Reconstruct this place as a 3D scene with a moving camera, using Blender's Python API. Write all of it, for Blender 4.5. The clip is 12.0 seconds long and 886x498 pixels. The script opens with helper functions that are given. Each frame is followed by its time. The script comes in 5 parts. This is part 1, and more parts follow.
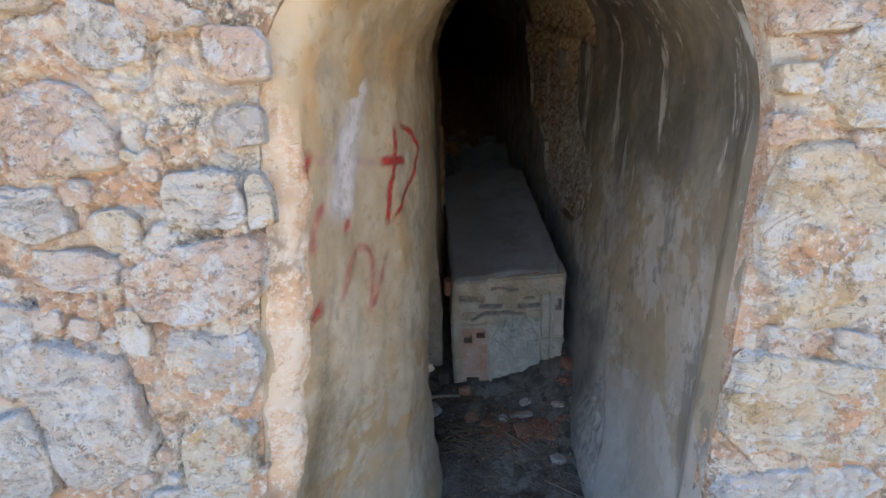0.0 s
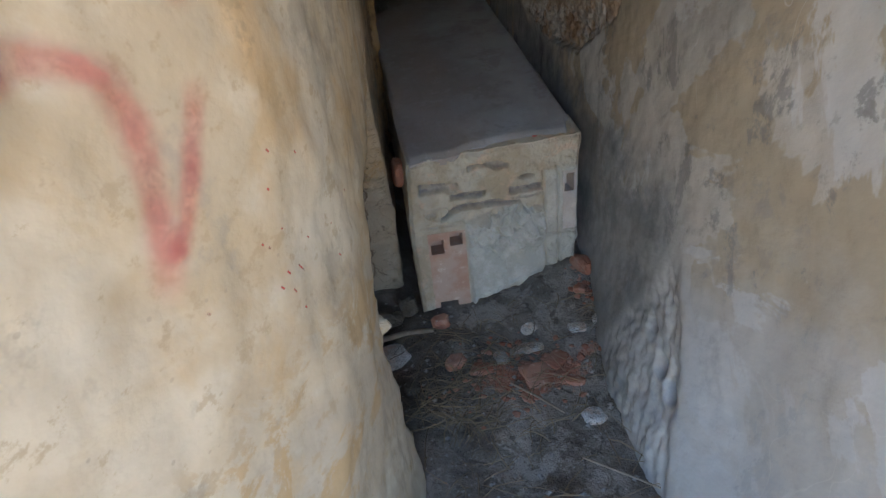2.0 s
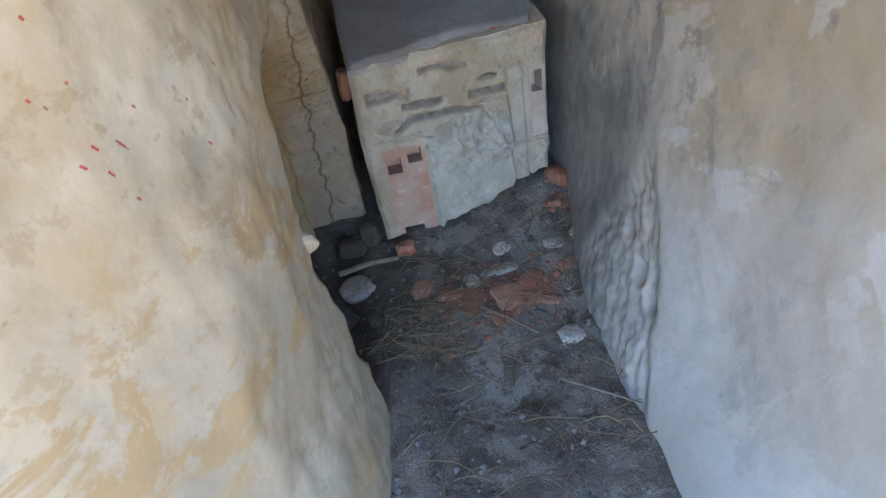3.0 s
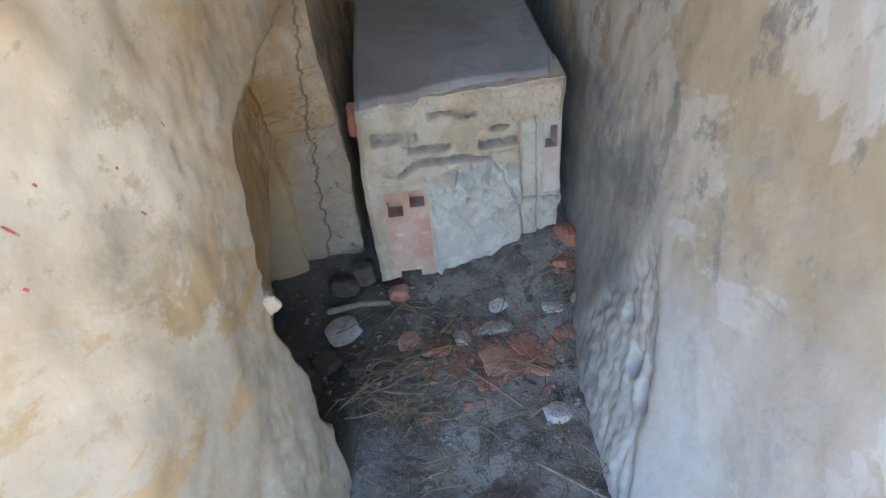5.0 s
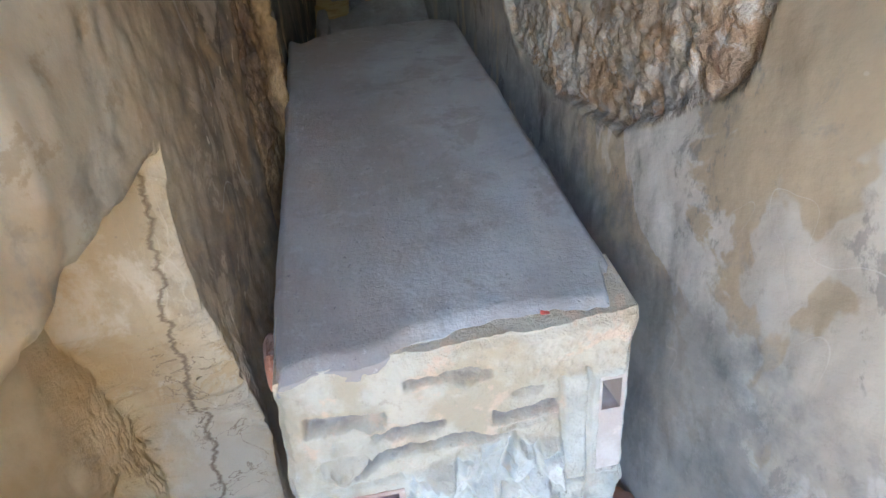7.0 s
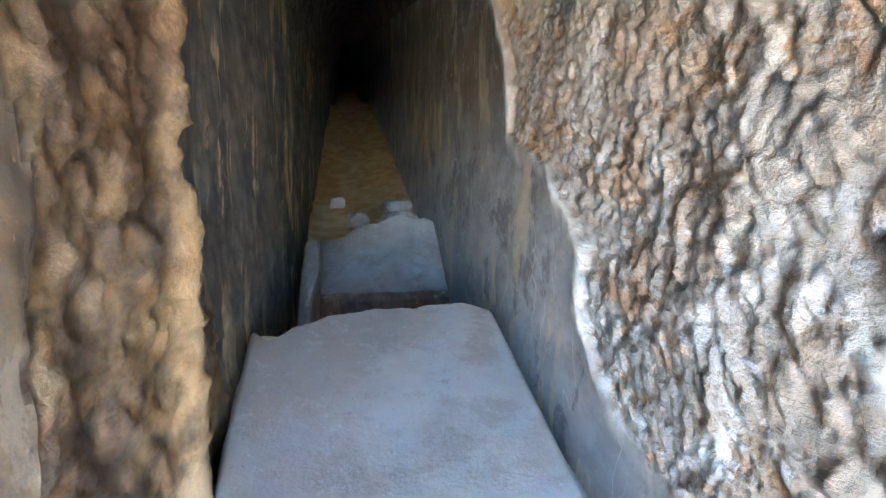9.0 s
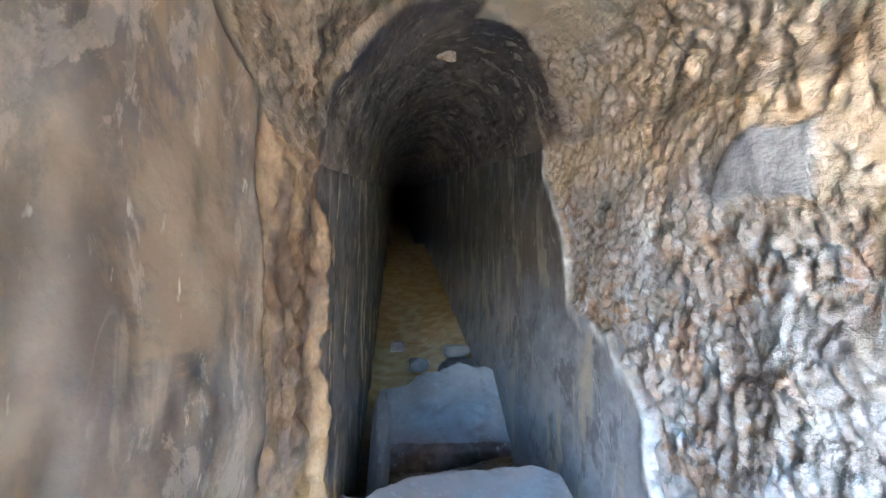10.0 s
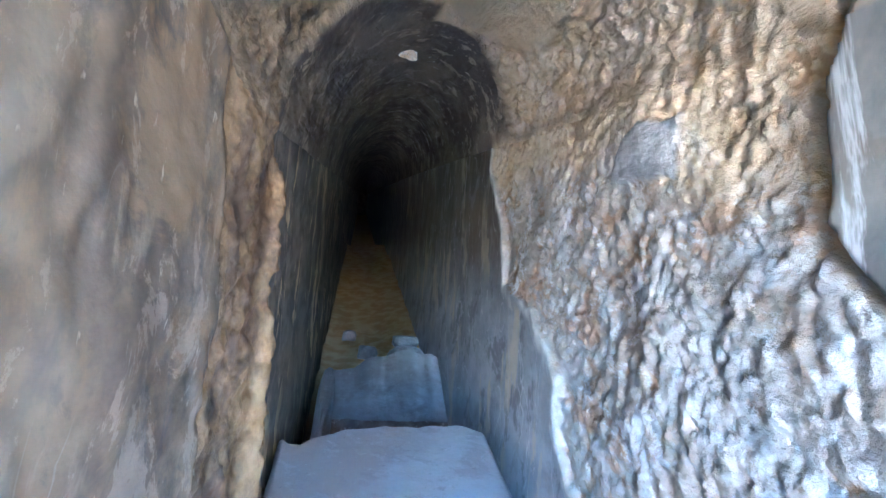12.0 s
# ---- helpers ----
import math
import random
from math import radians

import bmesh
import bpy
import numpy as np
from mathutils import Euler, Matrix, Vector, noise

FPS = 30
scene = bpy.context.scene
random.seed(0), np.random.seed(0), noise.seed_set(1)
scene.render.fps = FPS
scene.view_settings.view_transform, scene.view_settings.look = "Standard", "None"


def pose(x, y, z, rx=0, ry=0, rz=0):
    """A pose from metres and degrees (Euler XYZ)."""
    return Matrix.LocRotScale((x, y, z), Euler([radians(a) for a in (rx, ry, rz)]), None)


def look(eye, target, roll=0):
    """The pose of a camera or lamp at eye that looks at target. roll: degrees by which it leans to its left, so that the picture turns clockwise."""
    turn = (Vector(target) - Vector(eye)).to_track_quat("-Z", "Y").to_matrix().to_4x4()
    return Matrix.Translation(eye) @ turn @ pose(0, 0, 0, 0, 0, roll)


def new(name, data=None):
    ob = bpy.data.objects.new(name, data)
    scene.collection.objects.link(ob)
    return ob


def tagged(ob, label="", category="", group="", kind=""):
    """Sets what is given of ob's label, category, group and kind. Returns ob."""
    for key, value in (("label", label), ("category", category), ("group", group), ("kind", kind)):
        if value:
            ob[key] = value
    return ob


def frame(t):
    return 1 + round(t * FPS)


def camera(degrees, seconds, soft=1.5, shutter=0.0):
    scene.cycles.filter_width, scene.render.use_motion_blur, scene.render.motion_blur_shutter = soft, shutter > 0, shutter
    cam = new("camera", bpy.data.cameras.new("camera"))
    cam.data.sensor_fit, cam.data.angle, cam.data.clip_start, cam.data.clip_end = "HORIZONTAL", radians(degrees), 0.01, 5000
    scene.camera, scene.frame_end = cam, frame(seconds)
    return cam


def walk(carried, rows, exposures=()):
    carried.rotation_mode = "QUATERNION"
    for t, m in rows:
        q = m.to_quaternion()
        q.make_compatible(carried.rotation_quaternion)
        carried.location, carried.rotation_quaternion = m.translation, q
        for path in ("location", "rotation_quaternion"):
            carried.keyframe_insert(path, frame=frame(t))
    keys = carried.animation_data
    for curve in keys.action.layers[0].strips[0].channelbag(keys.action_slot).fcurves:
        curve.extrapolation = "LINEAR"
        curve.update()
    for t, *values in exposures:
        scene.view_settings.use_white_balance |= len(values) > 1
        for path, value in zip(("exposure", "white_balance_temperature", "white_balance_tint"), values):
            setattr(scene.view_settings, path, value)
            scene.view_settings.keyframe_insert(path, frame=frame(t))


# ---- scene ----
cam = camera(81.1, 12.0)
PATH = [
    (0, (0.005, 0.184, 1.442), (0.029, 2.133, 0.993), -1.5),
    (0.5, (0.018, 0.486, 1.352), (0.097, 2.402, 0.782), -0.4),
    (1, (0.013, 0.737, 1.337), (0.173, 2.633, 0.72), -1.2),
    (1.5, (-0.045, 0.966, 1.292), (0.144, 2.816, 0.557), -3.2),
    (2, (0.023, 1.088, 1.171), (0.189, 2.873, 0.284), -6.1),
    (2.5, (0.089, 1.155, 1.068), (0.249, 2.862, 0.038), -9.0),
    (2.7, (0.116, 1.172, 1.03), (0.268, 2.852, -0.045), -9.8),
    (4.3, (0.159, 1.164, 0.996), (0.152, 2.879, -0.033), -11.2),
    (4.5, (0.156, 1.179, 1.028), (0.169, 2.893, -0.002), -8.2),
    (5, (0.238, 1.274, 1.053), (0.288, 3.001, 0.045), -5.8),
    (5.5, (0.256, 1.492, 1.056), (0.374, 3.231, 0.074), -5.6),
    (6, (0.251, 1.724, 1.095), (0.405, 3.483, 0.156), -5.5),
    (6.5, (0.229, 1.869, 1.117), (0.423, 3.639, 0.206), -4.7),
    (7, (0.263, 2.021, 1.173), (0.504, 3.821, 0.335), -4.9),
    (7.2, (0.278, 2.09, 1.17), (0.54, 3.918, 0.403), -4.1),
    (8.8, (0.279, 2.726, 1.464), (0.653, 4.662, 1.13), 0.0),
    (9, (0.279, 2.794, 1.472), (0.645, 4.744, 1.224), 0.4),
    (9.2, (0.251, 2.803, 1.507), (0.611, 4.765, 1.368), 1.0),
    (9.5, (0.196, 2.728, 1.574), (0.483, 4.707, 1.599), 1.1),
    (10, (0.18, 2.63, 1.582), (0.368, 4.606, 1.83), 0.3),
    (10.5, (0.21, 2.592, 1.558), (0.369, 4.558, 1.888), 0.3),
    (11, (0.165, 2.598, 1.525), (0.328, 4.561, 1.874), 2.1),
    (11.5, (0.188, 2.586, 1.522), (0.367, 4.546, 1.873), 3.3),
    (12, (0.221, 2.48, 1.463), (0.55, 4.432, 1.751), 3.3),
]
EXPOSURES = [
    (0, 1.95, 6300, 11), (0.5, 2.0, 6300, 12), (1.0, 2.3, 6500, 13), (1.5, 2.72, 6900, 13), (2.0, 2.85, 6750, 12), (2.5, 3.2, 6350, 11), (4.5, 3.5, 6350, 11),
    (5.5, 4.0, 6500, 12), (6.5, 4.6, 6450, 12), (7.2, 4.95, 6050, 12), (9.0, 6.62, 5100, 11), (9.5, 6.75, 5000, 12), (10.0, 6.75, 4600, 11), (10.5, 6.7, 4500, 11), (11.0, 6.7, 4550, 12), (11.5, 6.68, 4450, 11), (12.0, 6.65, 4200, 10),
]
walk(cam, [(t, look(eye, target, roll)) for t, eye, target, roll in PATH], EXPOSURES)

# ---- daylight: blue sky in front of the mouth, sun behind the masonry ----
SUN_ELEVATION, SUN_AZIMUTH = 65.0, 20.0   # degrees above the ground; degrees from +y towards +x
world = bpy.data.worlds.new("sky")
scene.world = world
world.use_nodes = True
wt = world.node_tree
sky = wt.nodes.new("ShaderNodeTexSky")
sky.sky_type = "NISHITA"
sky.sun_disc = False
sky.ozone_density = 6.0
sky.dust_density = 0.2
sky.sun_elevation = radians(SUN_ELEVATION)
sky.sun_rotation = radians(SUN_AZIMUTH)
wt.links.new(sky.outputs[0], wt.nodes["Background"].inputs[0])
wt.nodes["Background"].inputs[1].default_value = 0.15
sun_data = bpy.data.lights.new("sun", "SUN")
sun_data.energy, sun_data.angle, sun_data.color = 4.0, radians(0.53), (1.0, 0.93, 0.82)
sun = new("sun", sun_data)
az, el = radians(SUN_AZIMUTH), radians(SUN_ELEVATION)
sun.matrix_world = look((0, 0, 6), Vector((0, 0, 6)) - Vector((math.sin(az) * math.cos(el), math.cos(az) * math.cos(el), math.sin(el))))


# ---- noise ----
def hash3(i, j, k, seed):
    h = (i.astype(np.int64) * 374761393 + j.astype(np.int64) * 668265263 + k.astype(np.int64) * 2147483647 + seed * 974634777) & 0xFFFFFFFF
    h = ((h ^ (h >> 13)) * 1274126177) & 0xFFFFFFFF
    h = ((h ^ (h >> 16)) * 2246822519) & 0xFFFFFFFF
    return ((h ^ (h >> 15)) & 0xFFFFFF) / float(0xFFFFFF)


def vnoise(x, y, z, seed=0):
    """Smooth value noise, -1 to 1."""
    xi, yi, zi = np.floor(x), np.floor(y), np.floor(z)
    fx, fy, fz = x - xi, y - yi, z - zi
    fx, fy, fz = fx * fx * (3 - 2 * fx), fy * fy * (3 - 2 * fy), fz * fz * (3 - 2 * fz)
    out = 0.0
    for a in (0, 1):
        for b in (0, 1):
            for c in (0, 1):
                w = (fx if a else 1 - fx) * (fy if b else 1 - fy) * (fz if c else 1 - fz)
                out = out + w * hash3(xi + a, yi + b, zi + c, seed)
    return out * 2 - 1


def fbm(x, y, z, scale=1.0, octaves=4, seed=0, gain=0.5):
    out, amp, total = 0.0, 1.0, 0.0
    for o in range(octaves):
        out = out + amp * vnoise(x * scale, y * scale, z * scale, seed + o)
        total += amp
        amp, scale = amp * gain, scale * 2.03
    return out / total


def cells(x, y, seed=0):
    """Distances to the nearest and second nearest cell point of a jittered plane lattice, and the cell's own number 0 to 1."""
    xi, yi = np.floor(x), np.floor(y)
    f1, f2, own = np.full(x.shape, 9.0), np.full(x.shape, 9.0), np.zeros(x.shape)
    zero = np.zeros(x.shape)
    for a in (-1, 0, 1):
        for b in (-1, 0, 1):
            px = xi + a + hash3(xi + a, yi + b, zero, seed)
            py = yi + b + hash3(xi + a, yi + b, zero, seed + 1)
            d = np.hypot(px - x, py - y)
            r = hash3(xi + a, yi + b, zero, seed + 2)
            near = d < f1
            f2 = np.where(near, f1, np.minimum(f2, d))
            own = np.where(near, r, own)
            f1 = np.where(near, d, f1)
    return f1, f2, own


def smooth(a, b, x):
    t = np.clip((x - a) / (b - a), 0, 1)
    return t * t * (3 - 2 * t)


def inside(px, py, poly):
    """Signed distance to a polygon, positive inside."""
    best, odd = np.full(px.shape, 9.0), np.zeros(px.shape, bool)
    n = len(poly)
    for i in range(n):
        (ax, ay), (bx, by) = poly[i], poly[(i + 1) % n]
        ex, ey = bx - ax, by - ay
        t = np.clip(((px - ax) * ex + (py - ay) * ey) / (ex * ex + ey * ey), 0, 1)
        best = np.minimum(best, np.hypot(px - ax - t * ex, py - ay - t * ey))
        if abs(ey) > 1e-9:
            cross = (ay > py) != (by > py)
            odd ^= cross & (px < ex * (py - ay) / ey + ax)
    return np.where(odd, best, -best)


# ---- mesh helpers ----
def mesh_of(name, verts, faces, material, flat=False):
    me = bpy.data.meshes.new(name)
    me.from_pydata([tuple(map(float, v)) for v in verts], [], faces)
    me.validate()
    bm = bmesh.new()
    bm.from_mesh(me)
    bmesh.ops.recalc_face_normals(bm, faces=bm.faces)
    bm.to_mesh(me)
    bm.free()
    me.polygons.foreach_set("use_smooth", [not flat] * len(me.polygons))
    for m in (material if isinstance(material, (list, tuple)) else [material]):
        me.materials.append(m)
    return me


def grid_solid(name, front, back, material):
    """A closed solid between two grids of points of the same shape (n, m, 3); the rim has vertices of its own, so that its edges stay sharp."""
    n, m, _ = front.shape
    off = n * m
    idx = np.arange(off).reshape(n, m)
    a, b, c, d = idx[:-1, :-1].ravel(), idx[:-1, 1:].ravel(), idx[1:, 1:].ravel(), idx[1:, :-1].ravel()
    faces = [tuple(q) for q in np.stack([a, b, c, d], 1).tolist()]
    faces += [tuple(q) for q in (np.stack([a, d, c, b], 1) + off).tolist()]
    ring = np.concatenate([idx[0, :-1], idx[:-1, -1], idx[-1, :0:-1], idx[:0:-1, 0]])
    pf, pb = front.reshape(-1, 3), back.reshape(-1, 3)
    verts = np.concatenate([pf, pb, pf[ring], pb[ring]])
    k = len(ring)
    faces += [(2 * off + i, 2 * off + k + i, 2 * off + k + (i + 1) % k, 2 * off + (i + 1) % k) for i in range(k)]
    return mesh_of(name, verts, faces, material)


def part(name, me, parent, label=""):
    """One mesh object under a thing or under a part."""
    ob = new(name, me)
    ob.parent = parent
    return tagged(ob, label) if label else ob


def thing(name, me=None, label="", category="", group="", kind=""):
    return tagged(new(name, me), label, category, group, kind)


# ---- materials ----
class Shader:
    """A node material on a Principled base with a few short calls."""

    def __init__(self, name, rough=0.85, local=False):
        self.mat = bpy.data.materials.new(name)
        self.mat.use_nodes = True
        self.t = self.mat.node_tree
        self.b = self.t.nodes["Principled BSDF"]
        self.b.inputs["Roughness"].default_value = rough
        self.b.inputs["Specular IOR Level"].default_value = 0.25
        if local:
            co = self.t.nodes.new("ShaderNodeTexCoord").outputs["Object"]
            rnd = self.t.nodes.new("ShaderNodeObjectInfo").outputs["Random"]
            self.random = rnd
            add = self.t.nodes.new("ShaderNodeVectorMath")
            add.operation = "ADD"
            mul = self.math("MULTIPLY", rnd, 37.0)
            self.t.links.new(co, add.inputs[0])
            self.t.links.new(mul, add.inputs[1])
            self.co = add.outputs[0]
        else:
            self.co = self.t.nodes.new("ShaderNodeNewGeometry").outputs["Position"]
        self.place = self.co

    def put(self, value, socket):
        if isinstance(value, bpy.types.NodeSocket):
            self.t.links.new(value, socket)
        elif isinstance(value, (tuple, list)) and len(socket.default_value) == 4 and len(value) == 3:
            socket.default_value = (*value, 1)
        else:
            socket.default_value = value

    def math(self, op, a, b=0.0, clamp=False):
        n = self.t.nodes.new("ShaderNodeMath")
        n.operation, n.use_clamp = op, clamp
        self.put(a, n.inputs[0])
        self.put(b, n.inputs[1])
        return n.outputs[0]

    def stretch(self, sx, sy, sz, lx=0.0, ly=0.0, lz=0.0):
        n = self.t.nodes.new("ShaderNodeMapping")
        self.put(self.co, n.inputs["Vector"])
        n.inputs["Scale"].default_value = (sx, sy, sz)
        n.inputs["Location"].default_value = (lx, ly, lz)
        return n.outputs[0]

    def noise(self, scale, detail=4.0, rough=0.55, co=None, distort=0.0):
        n = self.t.nodes.new("ShaderNodeTexNoise")
        self.put(co if co is not None else self.co, n.inputs["Vector"])
        n.inputs["Scale"].default_value, n.inputs["Detail"].default_value = scale, detail
        n.inputs["Roughness"].default_value, n.inputs["Distortion"].default_value = rough, distort
        return n.outputs["Fac"]

    def cracks(self, scale, width=0.02, co=None):
        n = self.t.nodes.new("ShaderNodeTexVoronoi")
        n.feature = "DISTANCE_TO_EDGE"
        self.put(co if co is not None else self.co, n.inputs["Vector"])
        n.inputs["Scale"].default_value = scale
        return self.band(n.outputs["Distance"], 0.0, width)

    def spots(self, scale, low, high, co=None):
        n = self.t.nodes.new("ShaderNodeTexVoronoi")
        self.put(co if co is not None else self.co, n.inputs["Vector"])
        n.inputs["Scale"].default_value = scale
        return self.band(n.outputs["Distance"], low, high)

    def band(self, value, low, high, top=1.0, bottom=0.0):
        n = self.t.nodes.new("ShaderNodeMapRange")
        n.interpolation_type = "SMOOTHSTEP"
        self.put(value, n.inputs["Value"])
        n.inputs["From Min"].default_value, n.inputs["From Max"].default_value = low, high
        n.inputs["To Min"].default_value, n.inputs["To Max"].default_value = bottom, top
        return n.outputs["Result"]

    def mix(self, fac, a, b, blend="MIX"):
        n = self.t.nodes.new("ShaderNodeMix")
        n.data_type, n.blend_type = "RGBA", blend
        self.put(fac, n.inputs["Factor"])
        self.put(a, n.inputs[6])
        self.put(b, n.inputs[7])
        return n.outputs[2]

    def xyz(self):
        n = self.t.nodes.new("ShaderNodeSeparateXYZ")
        self.put(self.place, n.inputs[0])
        return n.outputs

    def island(self):
        return self.t.nodes.new("ShaderNodeNewGeometry").outputs["Random Per Island"]

    def attr(self, name):
        n = self.t.nodes.new("ShaderNodeAttribute")
        n.attribute_name = name
        return n.outputs["Fac"]

    def done(self, color, height=None, strength=0.5, distance=0.01, rough=None):
        self.put(color, self.b.inputs["Base Color"])
        if rough is not None:
            self.put(rough, self.b.inputs["Roughness"])
        if height is not None:
            n = self.t.nodes.new("ShaderNodeBump")
            n.inputs["Strength"].default_value, n.inputs["Distance"].default_value = strength, distance
            self.put(height, n.inputs["Height"])
            self.t.links.new(n.outputs[0], self.b.inputs["Normal"])
        return self.mat


def rock_color(s):
    """Pale limestone rubble and lime with rosy, ochre and grey patches."""
    c = s.mix(s.band(s.noise(4, 6, 0.62), 0.42, 0.58), (0.37, 0.305, 0.235), (0.44, 0.40, 0.345))
    c = s.mix(s.band(s.noise(6, 6, 0.68, s.stretch(1, 1, 1, 3, 1, 2), 0.3), 0.53, 0.60, 0.8), c, (0.35, 0.23, 0.14))
    c = s.mix(s.band(s.noise(9, 7, 0.72, s.stretch(1, 1, 1, 7, 4, 1), 0.4), 0.52, 0.58, 0.8), c, (0.54, 0.52, 0.48))
    c = s.mix(s.band(s.noise(8, 7, 0.72, s.stretch(1, 1, 1, 1, 9, 5), 0.3), 0.55, 0.62, 0.7), c, (0.33, 0.315, 0.29))
    return s.mix(s.band(s.noise(34, 6, 0.74, s.stretch(1, 1, 1, 5, 9, 5)), 0.57, 0.64, 0.6), c, (0.26, 0.19, 0.125))


def mortar_color(s):
    """Rosy lime mortar full of crumbs, limed over in patches and grimed in others."""
    c = s.mix(s.band(s.noise(5, 6, 0.62), 0.42, 0.58), (0.70, 0.44, 0.28), (0.76, 0.60, 0.44))
    c = s.mix(s.band(s.noise(9, 7, 0.7, s.stretch(1, 1, 1, 4, 4, 4), 0.4), 0.50, 0.56, 0.85), c, (0.80, 0.72, 0.60))
    c = s.mix(s.band(s.noise(15, 7, 0.75, s.stretch(1, 1, 1, 6, 2, 4), 0.3), 0.55, 0.60, 0.7), c, (0.62, 0.36, 0.20))
    grime = s.math("MULTIPLY", s.band(s.noise(4, 4, 0.6, s.stretch(1, 1, 1, 2, 8, 5)), 0.5, 0.6), s.band(s.noise(30, 7, 0.78, s.stretch(1, 1, 1, 2, 8, 5)), 0.46, 0.56))
    c = s.mix(s.math("MULTIPLY", grime, 0.85), c, (0.25, 0.215, 0.17))
    c = s.mix(s.band(s.noise(46, 7, 0.78), 0.56, 0.63, 0.75), c, (0.40, 0.23, 0.125))
    return s.mix(s.band(s.noise(60, 6, 0.75, s.stretch(1, 1, 1, 3, 1, 7)), 0.53, 0.59, 0.85), c, (0.86, 0.80, 0.70))


def plaster_left():
    s = Shader("ochre_plaster", 0.9)
    s.co = s.stretch(1, 0.8, 1)
    c = s.mix(s.band(s.noise(2.2, 5, 0.6), 0.35, 0.65), (0.40, 0.30, 0.18), (0.455, 0.375, 0.26))
    c = s.mix(s.band(s.noise(5, 5, 0.6, s.stretch(1, 1, 0.45, 2, 5, 3)), 0.5, 0.72, 0.8), c, (0.52, 0.33, 0.15))
    c = s.mix(s.band(s.noise(4, 4, 0.55, s.stretch(1, 1, 1, 8, 2, 6)), 0.55, 0.7, 0.7), c, (0.58, 0.50, 0.37))
    low = s.math("ADD", s.xyz()[2], s.math("MULTIPLY", s.noise(4, 5, 0.65), -0.9))
    c = s.mix(s.band(low, 0.1, 0.45, 0.0, 0.75), c, (0.34, 0.29, 0.22))
    blot = s.noise(3.3, 6, 0.68, s.stretch(1, 1, 0.9, 9, 7, 3), 0.5)
    c = s.mix(s.band(blot, 0.52, 0.66, 0.6), c, (0.42, 0.28, 0.13))
    chalk = s.noise(6, 5, 0.6, s.stretch(1, 1, 0.8, 5, 3, 9), 0.4)
    c = s.mix(s.band(chalk, 0.47, 0.66, 0.6), c, (0.52, 0.46, 0.355))
    scab = s.noise(8, 8, 0.74, s.stretch(1, 1, 1.1, 2, 6, 4), 0.6)
    mid = s.math("MULTIPLY", s.band(s.xyz()[2], 0.35, 0.55), s.band(s.xyz()[2], 0.85, 0.7))
    c = s.mix(s.math("MULTIPLY", s.band(scab, 0.50, 0.56, 0.75), mid), c, (0.36, 0.235, 0.105))
    c = s.mix(s.band(s.noise(26, 6, 0.7, s.stretch(1, 1, 1, 8, 3, 3)), 0.55, 0.63, 0.55), c, (0.33, 0.24, 0.135))
    # damp dark growth at the outer corner's foot
    damp = s.math("ADD", s.math("MULTIPLY", s.math("ABSOLUTE", s.math("SUBTRACT", s.xyz()[1], 1.25)), 2.2), s.math("ABSOLUTE", s.math("SUBTRACT", s.xyz()[2], 0.72)))
    damp = s.math("ADD", damp, s.math("MULTIPLY", s.noise(14, 7, 0.75), 0.9))
    c = s.mix(s.band(damp, 0.45, 0.85, 0.0, 0.75), c, (0.12, 0.095, 0.055))
    grime = s.noise(7, 6, 0.7, s.stretch(1, 1, 0.8, 4, 4, 1))
    c = s.mix(s.band(grime, 0.53, 0.62, 0.55), c, (0.29, 0.25, 0.19))
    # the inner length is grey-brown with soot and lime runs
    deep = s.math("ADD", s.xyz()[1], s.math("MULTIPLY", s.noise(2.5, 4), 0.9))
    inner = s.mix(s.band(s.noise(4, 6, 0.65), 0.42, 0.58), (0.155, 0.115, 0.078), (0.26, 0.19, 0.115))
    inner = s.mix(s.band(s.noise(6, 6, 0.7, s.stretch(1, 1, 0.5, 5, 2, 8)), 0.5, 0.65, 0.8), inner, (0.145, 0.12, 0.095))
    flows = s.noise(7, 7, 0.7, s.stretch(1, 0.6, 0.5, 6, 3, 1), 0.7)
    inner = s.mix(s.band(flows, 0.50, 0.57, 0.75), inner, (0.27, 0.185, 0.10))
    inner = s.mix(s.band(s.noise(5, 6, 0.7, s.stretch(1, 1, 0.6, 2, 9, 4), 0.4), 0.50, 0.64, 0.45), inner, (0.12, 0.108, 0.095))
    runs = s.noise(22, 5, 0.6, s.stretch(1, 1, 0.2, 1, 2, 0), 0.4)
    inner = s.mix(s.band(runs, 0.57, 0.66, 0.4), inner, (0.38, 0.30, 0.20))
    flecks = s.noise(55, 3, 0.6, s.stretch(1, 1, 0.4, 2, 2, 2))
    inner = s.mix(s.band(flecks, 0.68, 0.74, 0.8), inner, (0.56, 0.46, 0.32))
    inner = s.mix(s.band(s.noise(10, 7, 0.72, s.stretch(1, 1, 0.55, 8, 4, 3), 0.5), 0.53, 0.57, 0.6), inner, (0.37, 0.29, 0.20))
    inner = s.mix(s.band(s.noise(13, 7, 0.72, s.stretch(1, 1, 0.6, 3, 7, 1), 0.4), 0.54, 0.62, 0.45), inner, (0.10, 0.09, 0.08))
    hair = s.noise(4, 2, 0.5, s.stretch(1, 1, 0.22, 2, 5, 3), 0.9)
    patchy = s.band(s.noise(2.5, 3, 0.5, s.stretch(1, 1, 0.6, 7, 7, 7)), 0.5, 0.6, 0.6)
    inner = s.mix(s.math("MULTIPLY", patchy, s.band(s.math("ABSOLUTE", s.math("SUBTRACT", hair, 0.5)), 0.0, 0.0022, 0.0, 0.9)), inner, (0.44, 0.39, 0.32))
